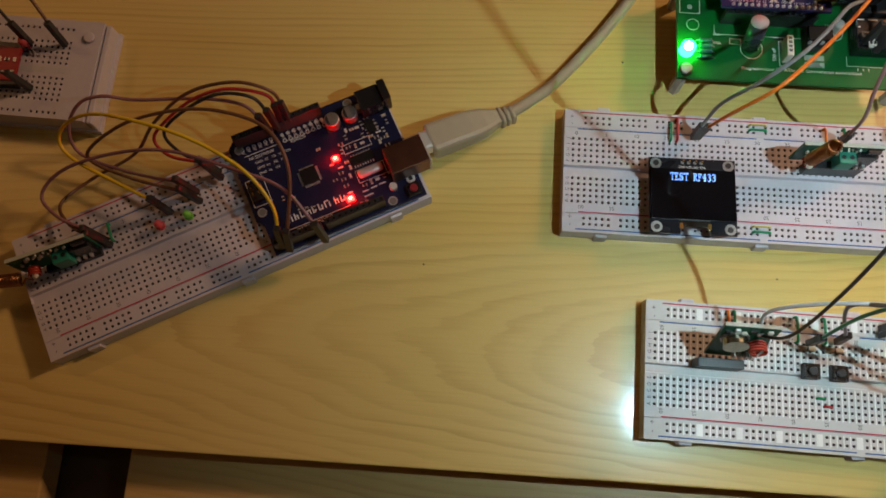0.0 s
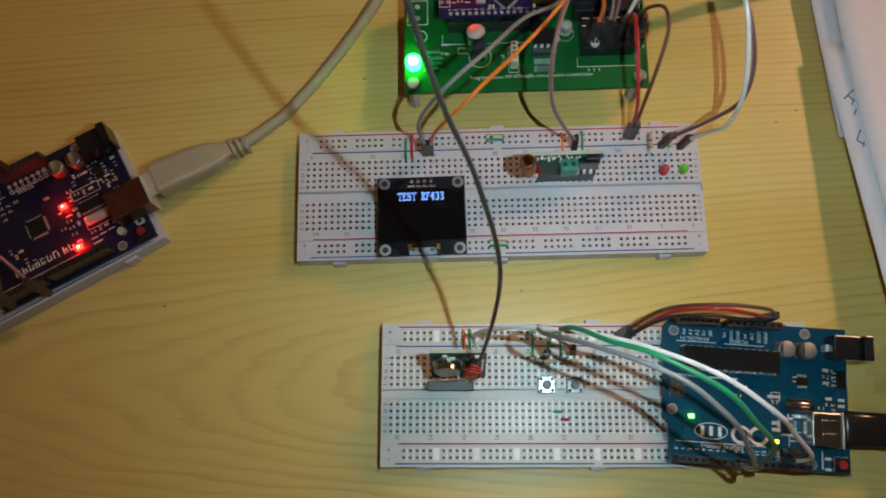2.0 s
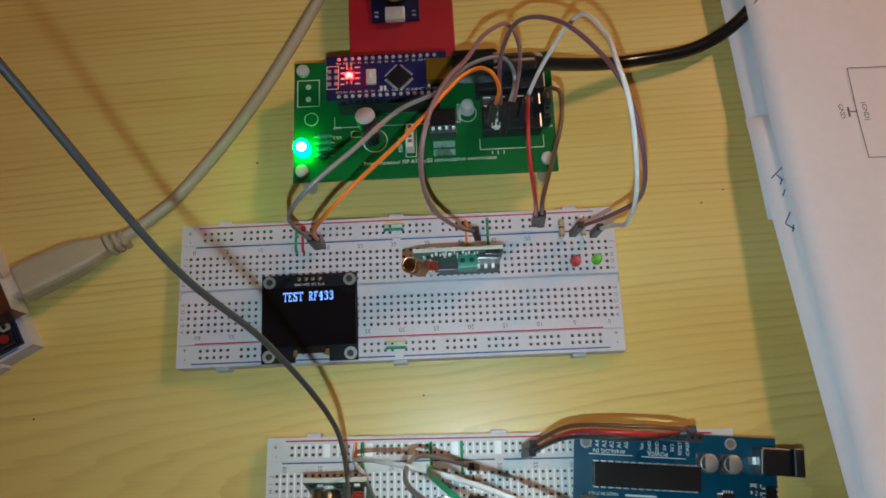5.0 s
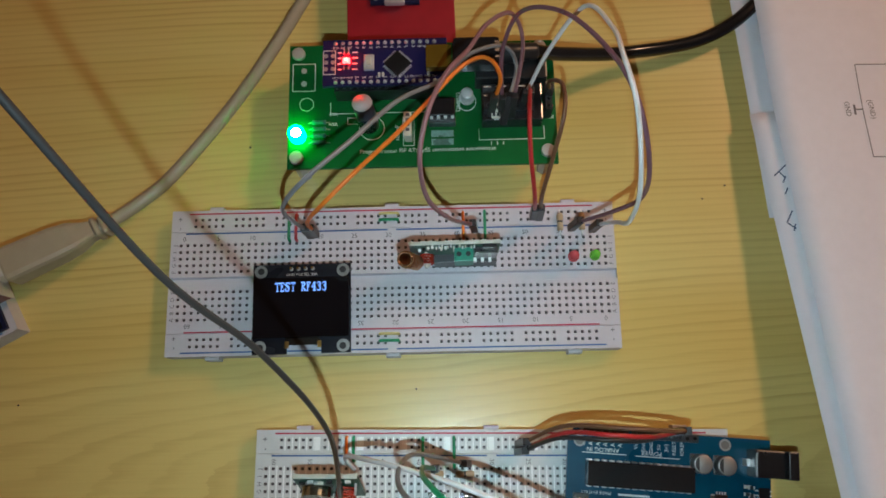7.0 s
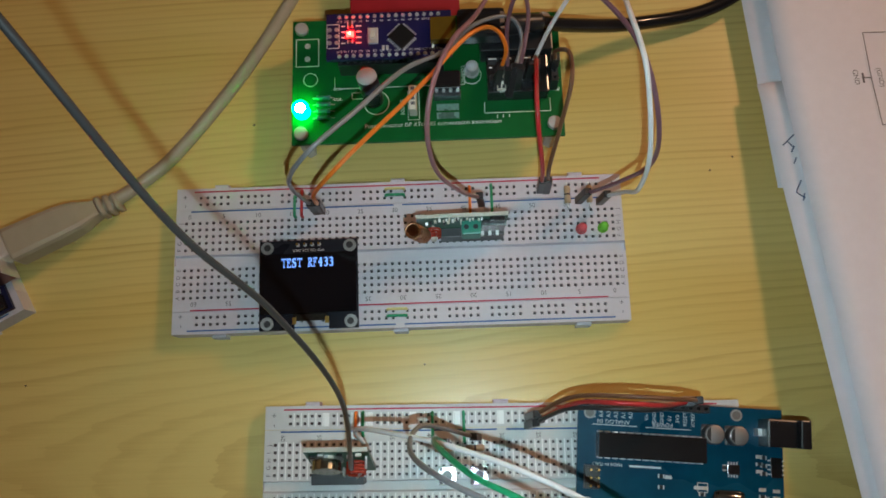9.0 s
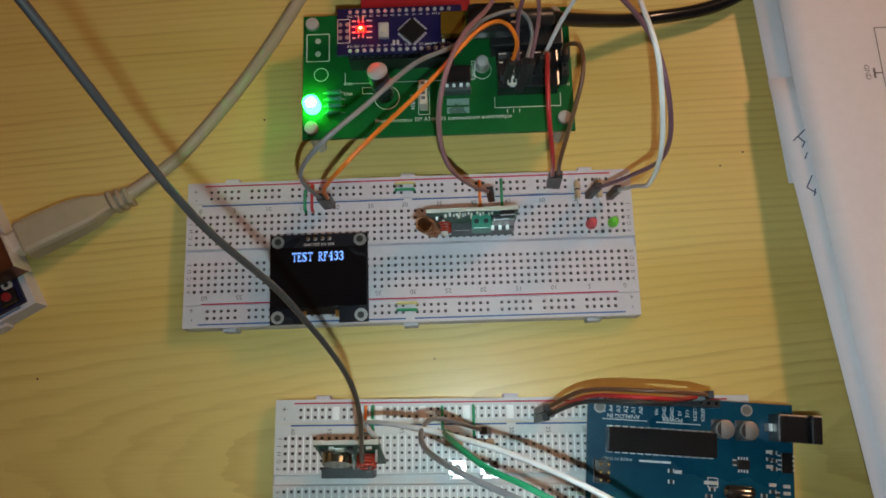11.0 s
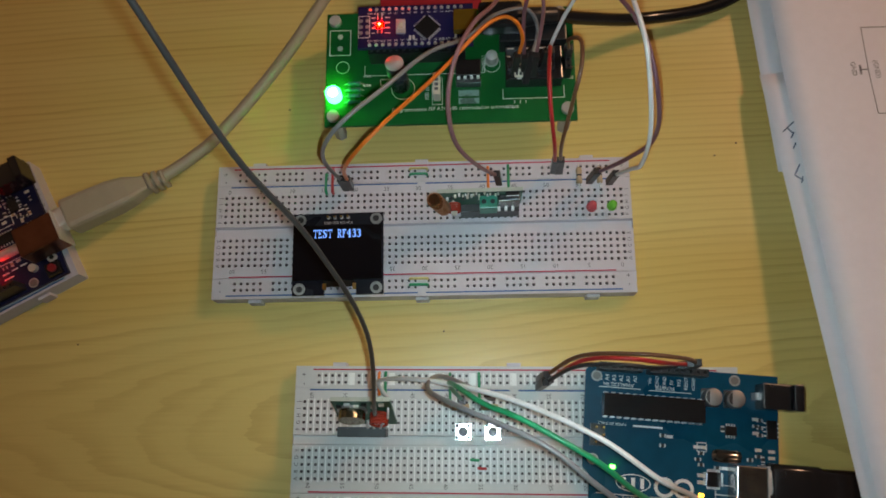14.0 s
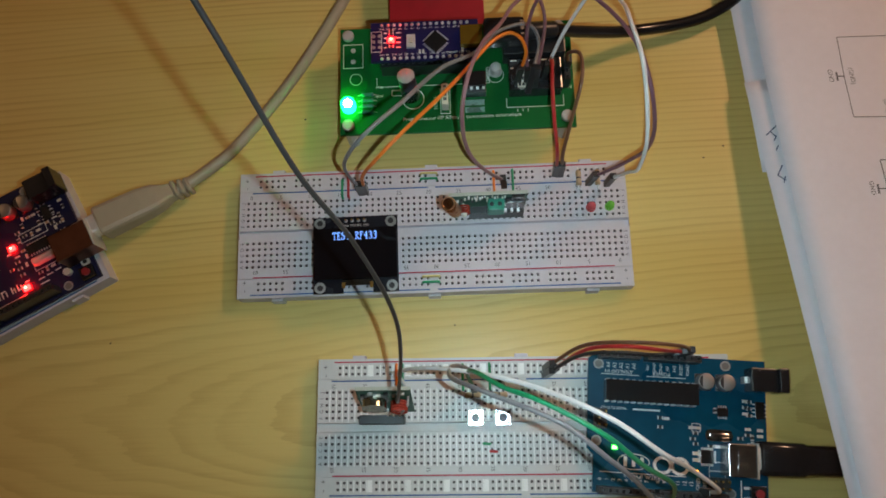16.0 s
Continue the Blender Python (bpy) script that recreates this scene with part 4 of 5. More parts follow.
for k in range(4):
    r = part("resistor", sweep(B(), [Vector((-40.5, -7.0 - 2.6 * k, GT + 1.0)), Vector((-39.3, -7.0 - 2.6 * k, GT + 1.0)), Vector((-36.8, -7.0 - 2.6 * k, GT + 1.0)), Vector((-35.6, -7.0 - 2.6 * k, GT + 1.0))], [0.9, 0.7, 0.7, 0.9], 10), surf("teal_resistor", (0.02, 0.13, 0.13), 0.45), prog, "", True)
    for s in (-1, 1):
        part("lead", sweep(B(), [Vector((-38.05 + s * 2.4, -7.0 - 2.6 * k, GT + 1.0)), Vector((-38.05 + s * 4.0, -7.0 - 2.6 * k, GT + 0.2))], 0.2, 6), DULL, r)
bm = B()
outline(bm, [(-48.4, 17.0), (-40.0, 17.0), (-40.0, 6.0), (-48.4, 6.0)], GT, 0.3)
outline(bm, [(-43.0 + 2.6 * math.cos(a), 0.6 + 2.6 * math.sin(a)) for a in [2 * math.pi * k / 18 for k in range(18)]], GT, 0.25)
outline(bm, [(-18.6 + 4.6 * math.cos(a), -9.4 + 4.6 * math.sin(a)) for a in [2 * math.pi * k / 22 for k in range(22)]], GT, 0.25)
outline(bm, [(-34.0, 1.0), (-34.0, -3.4), (14.0, -3.4), (14.0, 1.0)], GT, 0.25, False)
outline(bm, [(21.0, -10.8), (21.0, -15.0), (45.0, -15.0), (45.0, -10.0)], GT, 0.25, False)
outline(bm, [(-7.0, -16.6), (-3.0, -16.6), (-3.0, -5.2), (-7.0, -5.2)], GT, 0.2)
outline(bm, [(16.8 + 3.4 * math.cos(a), 0.2 + 3.6 * math.sin(a)) for a in [2 * math.pi * k / 18 for k in range(18)]], GT, 0.25)
for k in range(3):
    strip(bm, 25.5 + 2.2 * k, -15.8, 25.5 + 2.2 * k, -17.0, GT, 0.3)
outline(bm, [(-27.6, -5.2), (-23.0, -5.2), (-23.0, -7.6), (-27.6, -7.6)], GT, 0.25)
part("printed_outline", bm, SILK, prog)
for u, v in ((-44.2, 14.2), (-44.2, 9.0)):
    part("pad", cyl(B(), u, v, GT, GT + 0.08, 1.1, n=14), STEEL, prog)
writing("board_words", "Programmateur ISP ATtiny85 commutation automatique", 1.62, SILK, prog, 2.0, -18.4, GT, 0.4)
writing("part_words", "2N2222", 1.6, SILK, prog, 13.7, 0.6, GT, 90)
writing("part_words", "100 nF", 1.7, SILK, prog, -9.0, -11.6, GT, 90)
writing("part_words", "470R", 1.2, SILK, prog, -33.0, -3.6, GT)
writing("part_words", "470R", 1.2, SILK, prog, -33.0, -7.6, GT)
writing("part_words", "Red", 1.5, SILK, prog, 47.2, -6.6, GT)

# red plate behind, with a blue module
plate_ob = thing("red_plate", 4.2, 118.0, 0, 1.0, "red rectangular plastic plate beside the programmer board", "plate")
part("plate", box(B(), -21.0, 21.0, -32.0, 40.0, 12.5, 15.0, 0.4), RED_PLATE, plate_ob)
part("foot", box(B(), -18.0, 18.0, -4.0, 38.0, 0, 12.5, 0.4), BLACK, plate_ob)
usbm = thing("charger_module", 2.2, 114.0, 15.0, 0.0, "small blue charger module with a metal socket", "circuit board")
part("board", box(B(), -9.6, 9.6, -7.0, 14.0, 0, 1.6, 0.2), PCB_NAVY, usbm)
part("socket", box(B(), -3.9, 3.9, -8.2, -2.6, 1.6, 4.4, 0.5), STEEL, usbm)
part("inductor", cyl(B(), 0, 5.5, 1.6, 7.0, 6.4, n=24, bev=0.8), BRASS, usbm, "", True)
for k in (-7.5, 7.5):
    smd(usbm, k, -4.4, 1.6, 2.2, 1.4, 90)

# black data cable into the plug-in board
cab = thing("data_cable", 0, 0, 0, 0, "black data cable with a moulded plug", "cable")
part("plug", box(B(), 23.8, 41.0, 70.0, 80.5, NZ - 0.4, NZ + 8.4, 2.0), SATIN_BLACK, cab)
line = spline([(41, 75.5, NZ + 4), (52, 77, NZ + 2), (66, 80, 24), (92, 87, 10), (124, 94, 7), (147, 110, 9), (176, 150, 8), (220, 240, 4)], 10)
part("cord", sweep(B(), line, 2.6, 14), SATIN_BLACK, cab, "", True)
line = spline([(40, 75.2, NZ + 4), (47, 76, NZ + 3.4), (54, 77.4, NZ + 1.4)], 8)
part("strain_relief", sweep(B(), line, [3.9 - 0.05 * k for k in range(len(line))], 14), BLACK, cab, "", True)

# beige data cable of the navy controller
cab = thing("data_cable", 0, 0, 0, 0, "beige data cable with a square moulded plug", "cable")
ax = Vector((0.883, 0.47, 0.0))
nx = Vector((-0.47, 0.883, 0))


def slab(bm, c, u, v, prof):
    """A moulded body along u: prof holds (along, half width, half height, z)."""
    rings = []
    for s, hw, hh, z in prof:
        ring = []
        for k in range(12):
            a = 2 * math.pi * (k + 0.5) / 12
            ca, sa = math.cos(a), math.sin(a)
            q = abs(ca) ** 0.3 * (1 if ca > 0 else -1), abs(sa) ** 0.3 * (1 if sa > 0 else -1)
            ring.append(bm.verts.new(c + u * s + v * q[0] * hw + Vector((0, 0, z + q[1] * hh))))
        rings.append(ring)
    for a, b in zip(rings, rings[1:]):
        for k in range(12):
            bm.faces.new((a[k], a[(k + 1) % 12], b[(k + 1) % 12], b[k]))
    bm.faces.new(rings[0][::-1])
    bm.faces.new(rings[-1])
    return bm


c0 = Vector((-144.5, 2.6, 0))
part("metal_shell", slab(B(), c0, ax, nx, [(-4, 4.2, 3.8, 16.5), (6.5, 4.2, 3.8, 16.5)]), STEEL, cab, "tinned metal shell")
part("moulded_plug", slab(B(), c0, ax, nx, [(6, 6.2, 5.0, 15.5), (7, 6.8, 5.5, 15.4), (25, 6.4, 5.2, 12.8), (31, 5.6, 4.6, 11.8), (36, 3.6, 3.6, 10.6), (38, 3.3, 3.3, 10)]), CABLE, cab)
for k in range(3):
    part("relief_ring", slab(B(), c0, ax, nx, [(38.4 + 2.6 * k, 3.9 - 0.25 * k, 3.9 - 0.25 * k, 9.6 - 1.0 * k), (40.0 + 2.6 * k, 3.9 - 0.25 * k, 3.9 - 0.25 * k, 9.2 - 1.0 * k)]), CABLE, cab, "", True)
line = spline([tuple(c0 + ax * 36 + Vector((0, 0, 10))), (-106, 24.4, 7.5), (-95.6, 33.1, 5), (-85, 43.4, 4), (-65.9, 67.4, 4), (-49.6, 92.3, 4), (-31.6, 125.6, 3.4), (-10, 170, 2.6), (10, 240, 2.6)], 10)
part("cord", sweep(B(), line, 2.5, 14), CABLE, cab, "", True)

# black data cable of the blue controller
cab = thing("data_cable", 0, 0, 0, 0, "black data cable plugged into the blue controller", "cable")
ax, nx = Vector((0.9976, -0.07, 0)), Vector((0.07, 0.9976, 0))
c0 = Vector((121.8, -96.8, 0))
part("metal_shell", slab(B(), c0, ax, nx, [(-3, 4.2, 3.8, 17.2), (4, 4.2, 3.8, 17.2)]), STEEL, cab)
part("moulded_plug", slab(B(), c0, ax, nx, [(-0.5, 6.0, 5.0, 16.4), (0.5, 6.4, 5.4, 16.4), (16, 6.2, 5.4, 15.8), (17, 5.6, 5.0, 15.6), (40, 5.4, 4.8, 13)]), SATIN_BLACK, cab, "", True)
line = spline([tuple(c0 + ax * 38 + Vector((0, 0, 13))), (190, -103, 6), (240, -110, 3), (330, -112, 2.6)], 8)
part("cord", sweep(B(), line, 2.5, 12), SATIN_BLACK, cab, "", True)

# ---- radio modules ----
def receiver(x, y, rz, label, tall=1.0):
    """A radio receiver board standing on edge in a black socket, its parts facing the front; x along the board."""
    ob = thing("receiver_module", x, y, 8.5, rz, label, "circuit board", "radio modules")
    z0 = 8.5 * tall
    part("socket", box(B(), -8.0, 14.6, -2.4, 1.2, 0, z0, 0.25), BLACK, ob)
    board = part("board", box(B(), -16.0, 15.2, 0.4, 1.6, z0 + 0.5, z0 + 16.0, 0.1), PCB_DKGREEN, ob)
    part("board_edge", box(B(), -16.0, 15.2, 0.3, 1.7, z0 + 16.0, z0 + 16.3), surf("laminate_edge", (0.42, 0.46, 0.40), 0.6), board)
    part("trimmer", box(B(), -0.6, 6.0, -4.6, 0.4, z0 + 4.0, z0 + 11.5, 0.5), surf("teal_plastic", (0.02, 0.22, 0.15), 0.4), ob, "teal trimmer block")
    for k in range(2):
        part("trimmer_slot", cyl(B(), 1.0 + 3.2 * k, -2.0, z0 + 11.5, z0 + 11.7, 0.9, n=12), BLACK, ob)
    part("chip", box(B(), 6.4, 14.4, -2.0, 0.4, z0 + 3.0, z0 + 12.0, 0.3), SATIN_BLACK, ob)
    for k in range(3):
        part("pin", box(B(), 6.2 + 2.6 * k, 7.2 + 2.6 * k, -3.4, -2.0, z0 + 2.6, z0 + 4.6), STEEL, ob)
    for k in range(9):
        part("chip_part", box(B(), -13.0 + 1.5 * k, -12.1 + 1.5 * k, -0.6, 0.4, z0 + 9.0 + (k * 5 % 4) * 1.5, z0 + 10.8 + (k * 5 % 4) * 1.5, 0.1), (STEEL, BLACK, CREAM)[k % 3], ob)
    for k in range(14):
        part("chip_part", box(B(), -7.0 + 1.0 * k, -6.4 + 1.0 * k, -0.5, 0.4, z0 + 12.6 + (k * 7 % 3) * 1.0, z0 + 13.5 + (k * 7 % 3) * 1.0, 0.08), (CREAM, STEEL, CREAM, BLACK)[k % 4], ob)
    part("coil_former", ball(B(), -10.2, -4.2, z0 + 6.0, 1.3), CREAM, ob, "", True)
    part("tall_chip", box(B(), 9.0, 14.0, -1.2, 0.4, z0 + 12.6, z0 + 15.4, 0.2), SATIN_BLACK, ob)
    bm = B()
    for k in range(4):
        line = [Vector((-10.2 + 2.2 * math.cos(a), -3.8 + 0.9 * k, z0 + 6.0 + 2.2 * math.sin(a))) for a in [2 * math.pi * j / 14 for j in range(15)]]
        sweep(bm, line, 0.42, 6)
    part("tuning_coil", bm, surf("red_enamel", (0.42, 0.05, 0.03), 0.25), ob, "red enamelled coil", True)
    part("coil_lead", sweep(B(), [Vector((-10.2, -1.2, z0 + 2.0)), Vector((-9.0, -1.4, z0 + 6.0)), Vector((-10.6, -0.4, z0 + 8.4))], 0.4, 6), CREAM, ob)
    return ob


rx = receiver(23.6, 6.0, 0.5, "green receiver board standing on edge in the breadboard")
rx2 = receiver(-283.0, -53.4, 24.0, "green receiver board standing on edge beside the coil aerial", 0.3)


def spring(name, a, b, r, turns, wire, mat, label):
    a, b = Vector(a), Vector(b)
    ob = thing(name, *a, 0, label, "aerial")
    d = (b - a)
    t = d.normalized()
    s = t.orthogonal().normalized()
    u = t.cross(s)
    n = turns * 14
    line = [d * (k / n) + (s * math.cos(2 * math.pi * k / 14) + u * math.sin(2 * math.pi * k / 14)) * r for k in range(n + 1)]
    part("coil", sweep(B(), line, wire, 6), mat, ob, "", True)
    part("lead", sweep(B(), [Vector((0, 0, 0)) - t * 3.5 + Vector((0, 0, -3)), Vector((0, 0, 0)) - t * 2.0, line[0]], wire, 6), mat, ob, "", True)
    return ob


spring("coil_aerial", (10.0, 0.6, 32.0), (7.8, -3.4, 56.0), 2.3, 20, 0.42, COPPER, "tightly wound copper coil aerial standing up")
spring("coil_aerial", (-298.5, -62.5, 13.0), (-318.0, -66.5, 15.0), 2.5, 22, 0.42, COPPER, "tightly wound copper coil aerial lying flat")

tx = thing("transmitter_module", -20.0, -65.4, 8.5, -1.0, "green transmitter board with a metal can on edge", "circuit board", "radio modules")
part("socket", box(B(), -10.0, 7.6, -14.8, -11.2, 0, 8.5, 0.25), BLACK, tx)
board = part("board", box(B(), -9.8, 10.2, -0.6, 0.6, 0, 25.5, 0.1), PCB_DKGREEN, tx)
board.matrix_basis = pose(1.6 * MM, -9.6 * MM, 9.5 * MM, -16.0, 0, 0)
part("board_edge", box(B(), -9.8, 10.2, -0.7, 0.7, 25.5, 25.8), surf("laminate_edge", (0.42, 0.46, 0.40), 0.6), board)
part("resonator", sweep(B(), [Vector((-3.6, -0.6, 16.4)), Vector((-3.6, -4.6, 16.4))], 4.6, 24), surf("resonator_metal", (0.26, 0.26, 0.20), 0.22, 0.95, var=0.25), board, "round tinned resonator can")
part("resonator_rim", sweep(B(), [Vector((-3.6, -0.6, 16.4)), Vector((-3.6, -1.4, 16.4))], 5.2, 24), CAN, board)
bm = B()
for q in range(4):
    line = [Vector((5.4 + 2.9 * math.cos(a), -1.4 - 1.05 * q, 13.6 + 2.9 * math.sin(a))) for a in [2 * math.pi * j / 14 for j in range(15)]]
    sweep(bm, line, 0.5, 6)
part("tuning_coil", bm, surf("red_enamel", (0.42, 0.05, 0.03), 0.25), board, "red enamelled coil", True)
part("lead", sweep(B(), [Vector((5.4, -5.0, 10.0)), Vector((8.6, -3.0, 15.0)), Vector((9.0, -0.6, 19.0))], 0.4, 6), STEEL, board, "", True)
for q in range(4):
    part("pin", box(B(), -0.2 + 2.2 * q, 0.4 + 2.2 * q, -3.0, -0.6, 2.0, 5.0), STEEL, board)
for q in range(6):
    part("chip_part", box(B(), -8.4 + 2.9 * q, -6.6 + 2.9 * q, -1.5, -0.6, 20.0 + (q % 2) * 2, 21.6 + (q % 2) * 2, 0.1), (BLACK, STEEL, CREAM)[q % 3], board)

# ---- small parts on the boards ----
led(66.4, 5.4, 8.5, RED_LENS, "small red lamp, off, in the breadboard", (0, 0.4), 1.7, 4.0)
led(74.2, 5.6, 8.5, GREEN_LENS, "small green lamp, off, in the breadboard", (0, 0.4), 1.6, 4.0)
led(-244.5, -37.5, 8.5, RED_LENS, "small red lamp leaning over the breadboard", (-2.0, 1.0), 1.7, 3.6)
led(-233.5, -32.6, 8.5, GREEN_LENS, "small green lamp leaning over the breadboard", (-2.0, 1.0), 1.6, 3.6)
resistor(62.5, 19.5, 8.5, 90, "tan resistor beside the small lamps")
resistor(70.5, 19.5, 8.5, 90, "tan resistor beside the small lamps")
tact_switch(15.2, -78.6, 8.7, -1, "push button with a bright metal cover")
tact_switch(26.0, -78.8, 8.7, -1, "push button with a bright metal cover")
resistor(14.4, -69.6, 8.5, 0, "tan resistor above the push buttons")
resistor(25.0, -69.8, 8.5, 0, "tan resistor above the push buttons")
for sy in (23.4, -21.6):
    stub("pale", -4.4, sy + 1.0, 8.5, 6.6, 0, 1.3, "pale yellow link bridging the power rail")
    stub("green", -4.4, sy - 1.4, 8.5, 6.6, 0, 1.3, "green link bridging the power rail")
stub("green", -38.0, 22.6, 8.5, 0, -7.6, 2.4, "green link from the rail")
stub("red", -35.4, 24.6, 8.5, 0, -9.6, 2.4, "red link from the rail")
stub("orange", 26.6, 24.0, 8.5, 0, -10.0, 2.4, "orange link from the rail to the receiver")
stub("green", 34.6, 24.4, 8.5, 0, -10.0, 2.4, "green link from the rail to the receiver")
stub("green", -13.6, -56.6, 8.5, 0, -8.0, 2.4, "green link from the rail to the transmitter")
stub("orange", -16.0, -56.6, 8.5, 0, -8.0, 2.4, "orange link from the rail to the transmitter")
for x in (10.6, 21.4):
    stub("green", x, -57.4, 8.5, 0, -10.0, 3.0, "green link from the rail to a resistor")
stub("green", 18.0, -88.6, 8.5, 2.5, -0.2, 1.2, "tiny green link between holes")
stub("red", 20.6, -91.6, 8.5, 2.5, -0.2, 1.2, "tiny red link between holes")
stub("green", -269.0, -36.6, 8.5, 3.2, -6.6, 2.4, "green link from the rail to the receiver")

# ---- jumper wires ----
jumper("purple", [(41.0, 57.0, 34.0), (40.3, 66.0, 55.0), (45.0, 69.2, 74.0), (55.5, 61.5, 87.0), (65.0, 46.0, 96.0), (71.2, 30.0, 100.0), (76.0, 16.0, 90.0), (78.6, 11.0, 70.0), (75.0, 13.2, 46.0), (67.0, 16.0, 22.0)], "dull purple jumper wire arching to the small lamps")
jumper("white", [(49.0, 59.0, 34.0), (55.6, 66.3, 54.0), (64.4, 70.0, 75.0), (69.6, 57.0, 86.0), (69.2, 42.5, 98.0), (71.4, 26.0, 100.0), (74.6, 9.6, 84.0), (76.0, 5.5, 62.0), (76.2, 10.5, 42.0), (74.0, 15.0, 22.0)], "white jumper wire arching to the small lamps")
jumper("mauve", [(45.0, 57.0, 34.0), (47.6, 70.6, 50.0), (43.0, 74.4, 64.0), (34.6, 66.0, 73.0), (28.4, 54.5, 79.0), (21.9, 43.5, 87.0), (16.6, 30.0, 92.0), (13.9, 18.5, 86.0), (15.5, 11.5, 70.0), (22.0, 10.8, 50.0), (30.0, 16.0, 22.0)], "dull mauve jumper wire arching to the receiver")
jumper("grey", [(43.0, 57.0, 34.0), (46.6, 70.0, 34.0), (42.0, 75.0, 41.0), (30.0, 69.0, 48.0), (20.0, 54.0, 60.0), (7.0, 41.5, 73.0), (-6.0, 25.5, 82.0), (-17.0, 14.0, 86.0), (-25.5, 9.6, 76.0), (-30.6, 13.0, 50.0), (-29.6, 15.5, 22.0)], "grey jumper wire from the programmer to the display")
jumper("orange", [(38.0, 56.8, 36.0), (39.9, 59.7, 46.0), (37.9, 62.8, 52.0), (33.7, 64.0, 55.0), (27.8, 60.2, 58.0), (22.0, 53.8, 60.0), (14.3, 44.2, 62.0), (5.1, 33.5, 64.5), (-7.0, 20.6, 67.5), (-16.6, 12.4, 64.0), (-24.5, 12.0, 46.0), (-27.4, 15.5, 22.0)], "orange jumper wire from the programmer to the display")
jumper("red", [(51.0, 60.0, 34.0), (48.6, 51.0, 56.0), (47.2, 38.0, 63.0), (47.6, 27.0, 59.0), (49.9, 19.4, 44.0), (52.0, 20.6, 22.0)], "red jumper wire from the programmer to the rail")
jumper("brown", [(58.5, 63.0, 30.0), (56.6, 59.6, 45.0), (58.6, 51.5, 60.0), (57.9, 39.8, 64.5), (54.9, 28.6, 55.0), (53.0, 21.5, 38.0), (54.2, 20.6, 22.0)], "dark brown jumper wire from the programmer to the rail")
jumper("dim", [(-14.4, -69.9, 33.9), (-11.0, -72.5, 60.4), (-6.2, -55.3, 111.0), (-12.4, -41.1, 148.8), (-20.3, -32.3, 178.5), (-28.3, -17.1, 210.3), (-40.1, 3.2, 242.5), (-52.0, 24.0, 272.0)], "dark grey aerial wire rising from the transmitter", (0, 0), 0.62)
jumper("white", [(-10.9, -66.8, 28.4), (-12.0, -62.2, 42.0), (-0.3, -63.1, 65.4), (17.0, -66.8, 83.0), (34.0, -72.6, 95.0), (52.0, -81.6, 103.0), (66.2, -91.6, 101.0), (80.0, -97.2, 77.0), (95.1, -105.4, 52.2), (98.4, -107.7, 29.7)], "white jumper wire from the transmitter to the controller", (0, 1))
jumper("green", [(14.9, -67.4, 20.0), (12.6, -65.2, 58.0), (14.4, -66.6, 92.0), (22.5, -72.6, 109.0), (32.0, -77.0, 117.0), (48.0, -86.2, 117.5), (60.0, -94.6, 104.0), (74.0, -101.4, 77.0), (85.2, -109.5, 30.1)], "green jumper wire from the buttons to the controller", (1, 1))
jumper("grey", [(24.8, -65.9, 20.0), (9.6, -61.6, 54.1), (7.4, -67.6, 86.5), (16.6, -73.4, 110.0), (36.0, -82.4, 118.1), (48.6, -92.0, 115.0), (58.6, -98.8, 98.0), (70.4, -107.3, 69.3), (79.9, -109.2, 30.1)], "grey jumper wire from the buttons to the controller", (1, 1))
jumper("brown", [(45.0, -59.4, 20.0), (55.8, -54.4, 40.0), (72.1, -55.4, 53.0), (88.4, -56.6, 48.0), (96.6, -56.6, 30.0)], "brown jumper wire from the rail to the controller", (1, 1))
jumper("red", [(46.4, -61.0, 20.0), (55.6, -56.4, 44.0), (67.0, -57.2, 58.0), (80.0, -58.0, 51.0), (94.0, -57.0, 30.0)], "red jumper wire from the rail to the controller", (1, 1))
jumper("black", [(44.6, -62.2, 20.0), (54.0, -58.0, 40.0), (66.0, -58.6, 52.0), (79.0, -59.2, 46.0), (91.4, -57.2, 30.0)], "black jumper wire from the rail to the controller", (1, 1))
# over the tilted breadboard
jumper("yellow", [(-194.0, -41.0, 28.0), (-196.0, -32.0, 36.0), (-207.0, -21.0, 43.0), (-227.0, -12.0, 48.0), (-250.0, -6.0, 48.0), (-267.0, -3.0, 44.0), (-280.0, -4.0, 36.0), (-285.0, -9.0, 30.0), (-280.0, -15.0, 26.0), (-264.0, -22.0, 22.0), (-247.0, -29.0, 20.0)], "yellow jumper wire looping over the tilted breadboard")
jumper("mauve", [(-179.0, -38.0, 28.0), (-192.0, -26.0, 37.0), (-210.0, -20.0, 38.0), (-238.0, -13.0, 36.0), (-262.0, -13.0, 30.0), (-284.0, -19.0, 24.0), (-293.0, -29.0, 20.0), (-286.0, -37.0, 18.0), (-273.0, -42.0, 17.0)], "dull mauve jumper wire looping to the tilted receiver")
jumper("brown", [(-190.5, -42.0, 28.0), (-189.6, -21.0, 41.0), (-197.0, -7.0, 45.0), (-212.0, 1.0, 42.0), (-233.0, 4.0, 38.0), (-258.0, 1.0, 30.0), (-276.0, -6.0, 20.0), (-279.0, -11.0, 14.0), (-260.0, -18.0, 15.0), (-236.0, -24.0, 20.0)], "grey brown jumper wire looping over the tilted breadboard")
jumper("red", [(-201.0, 10.6, 28.0), (-204.0, 13.4, 35.0), (-219.0, 13.4, 38.0), (-233.0, 10.0, 34.0), (-246.0, 3.0, 26.0), (-252.0, -2.0, 19.0), (-245.0, -8.0, 17.0), (-230.0, -11.0, 20.0)], "red jumper wire from the navy controller to the rail")
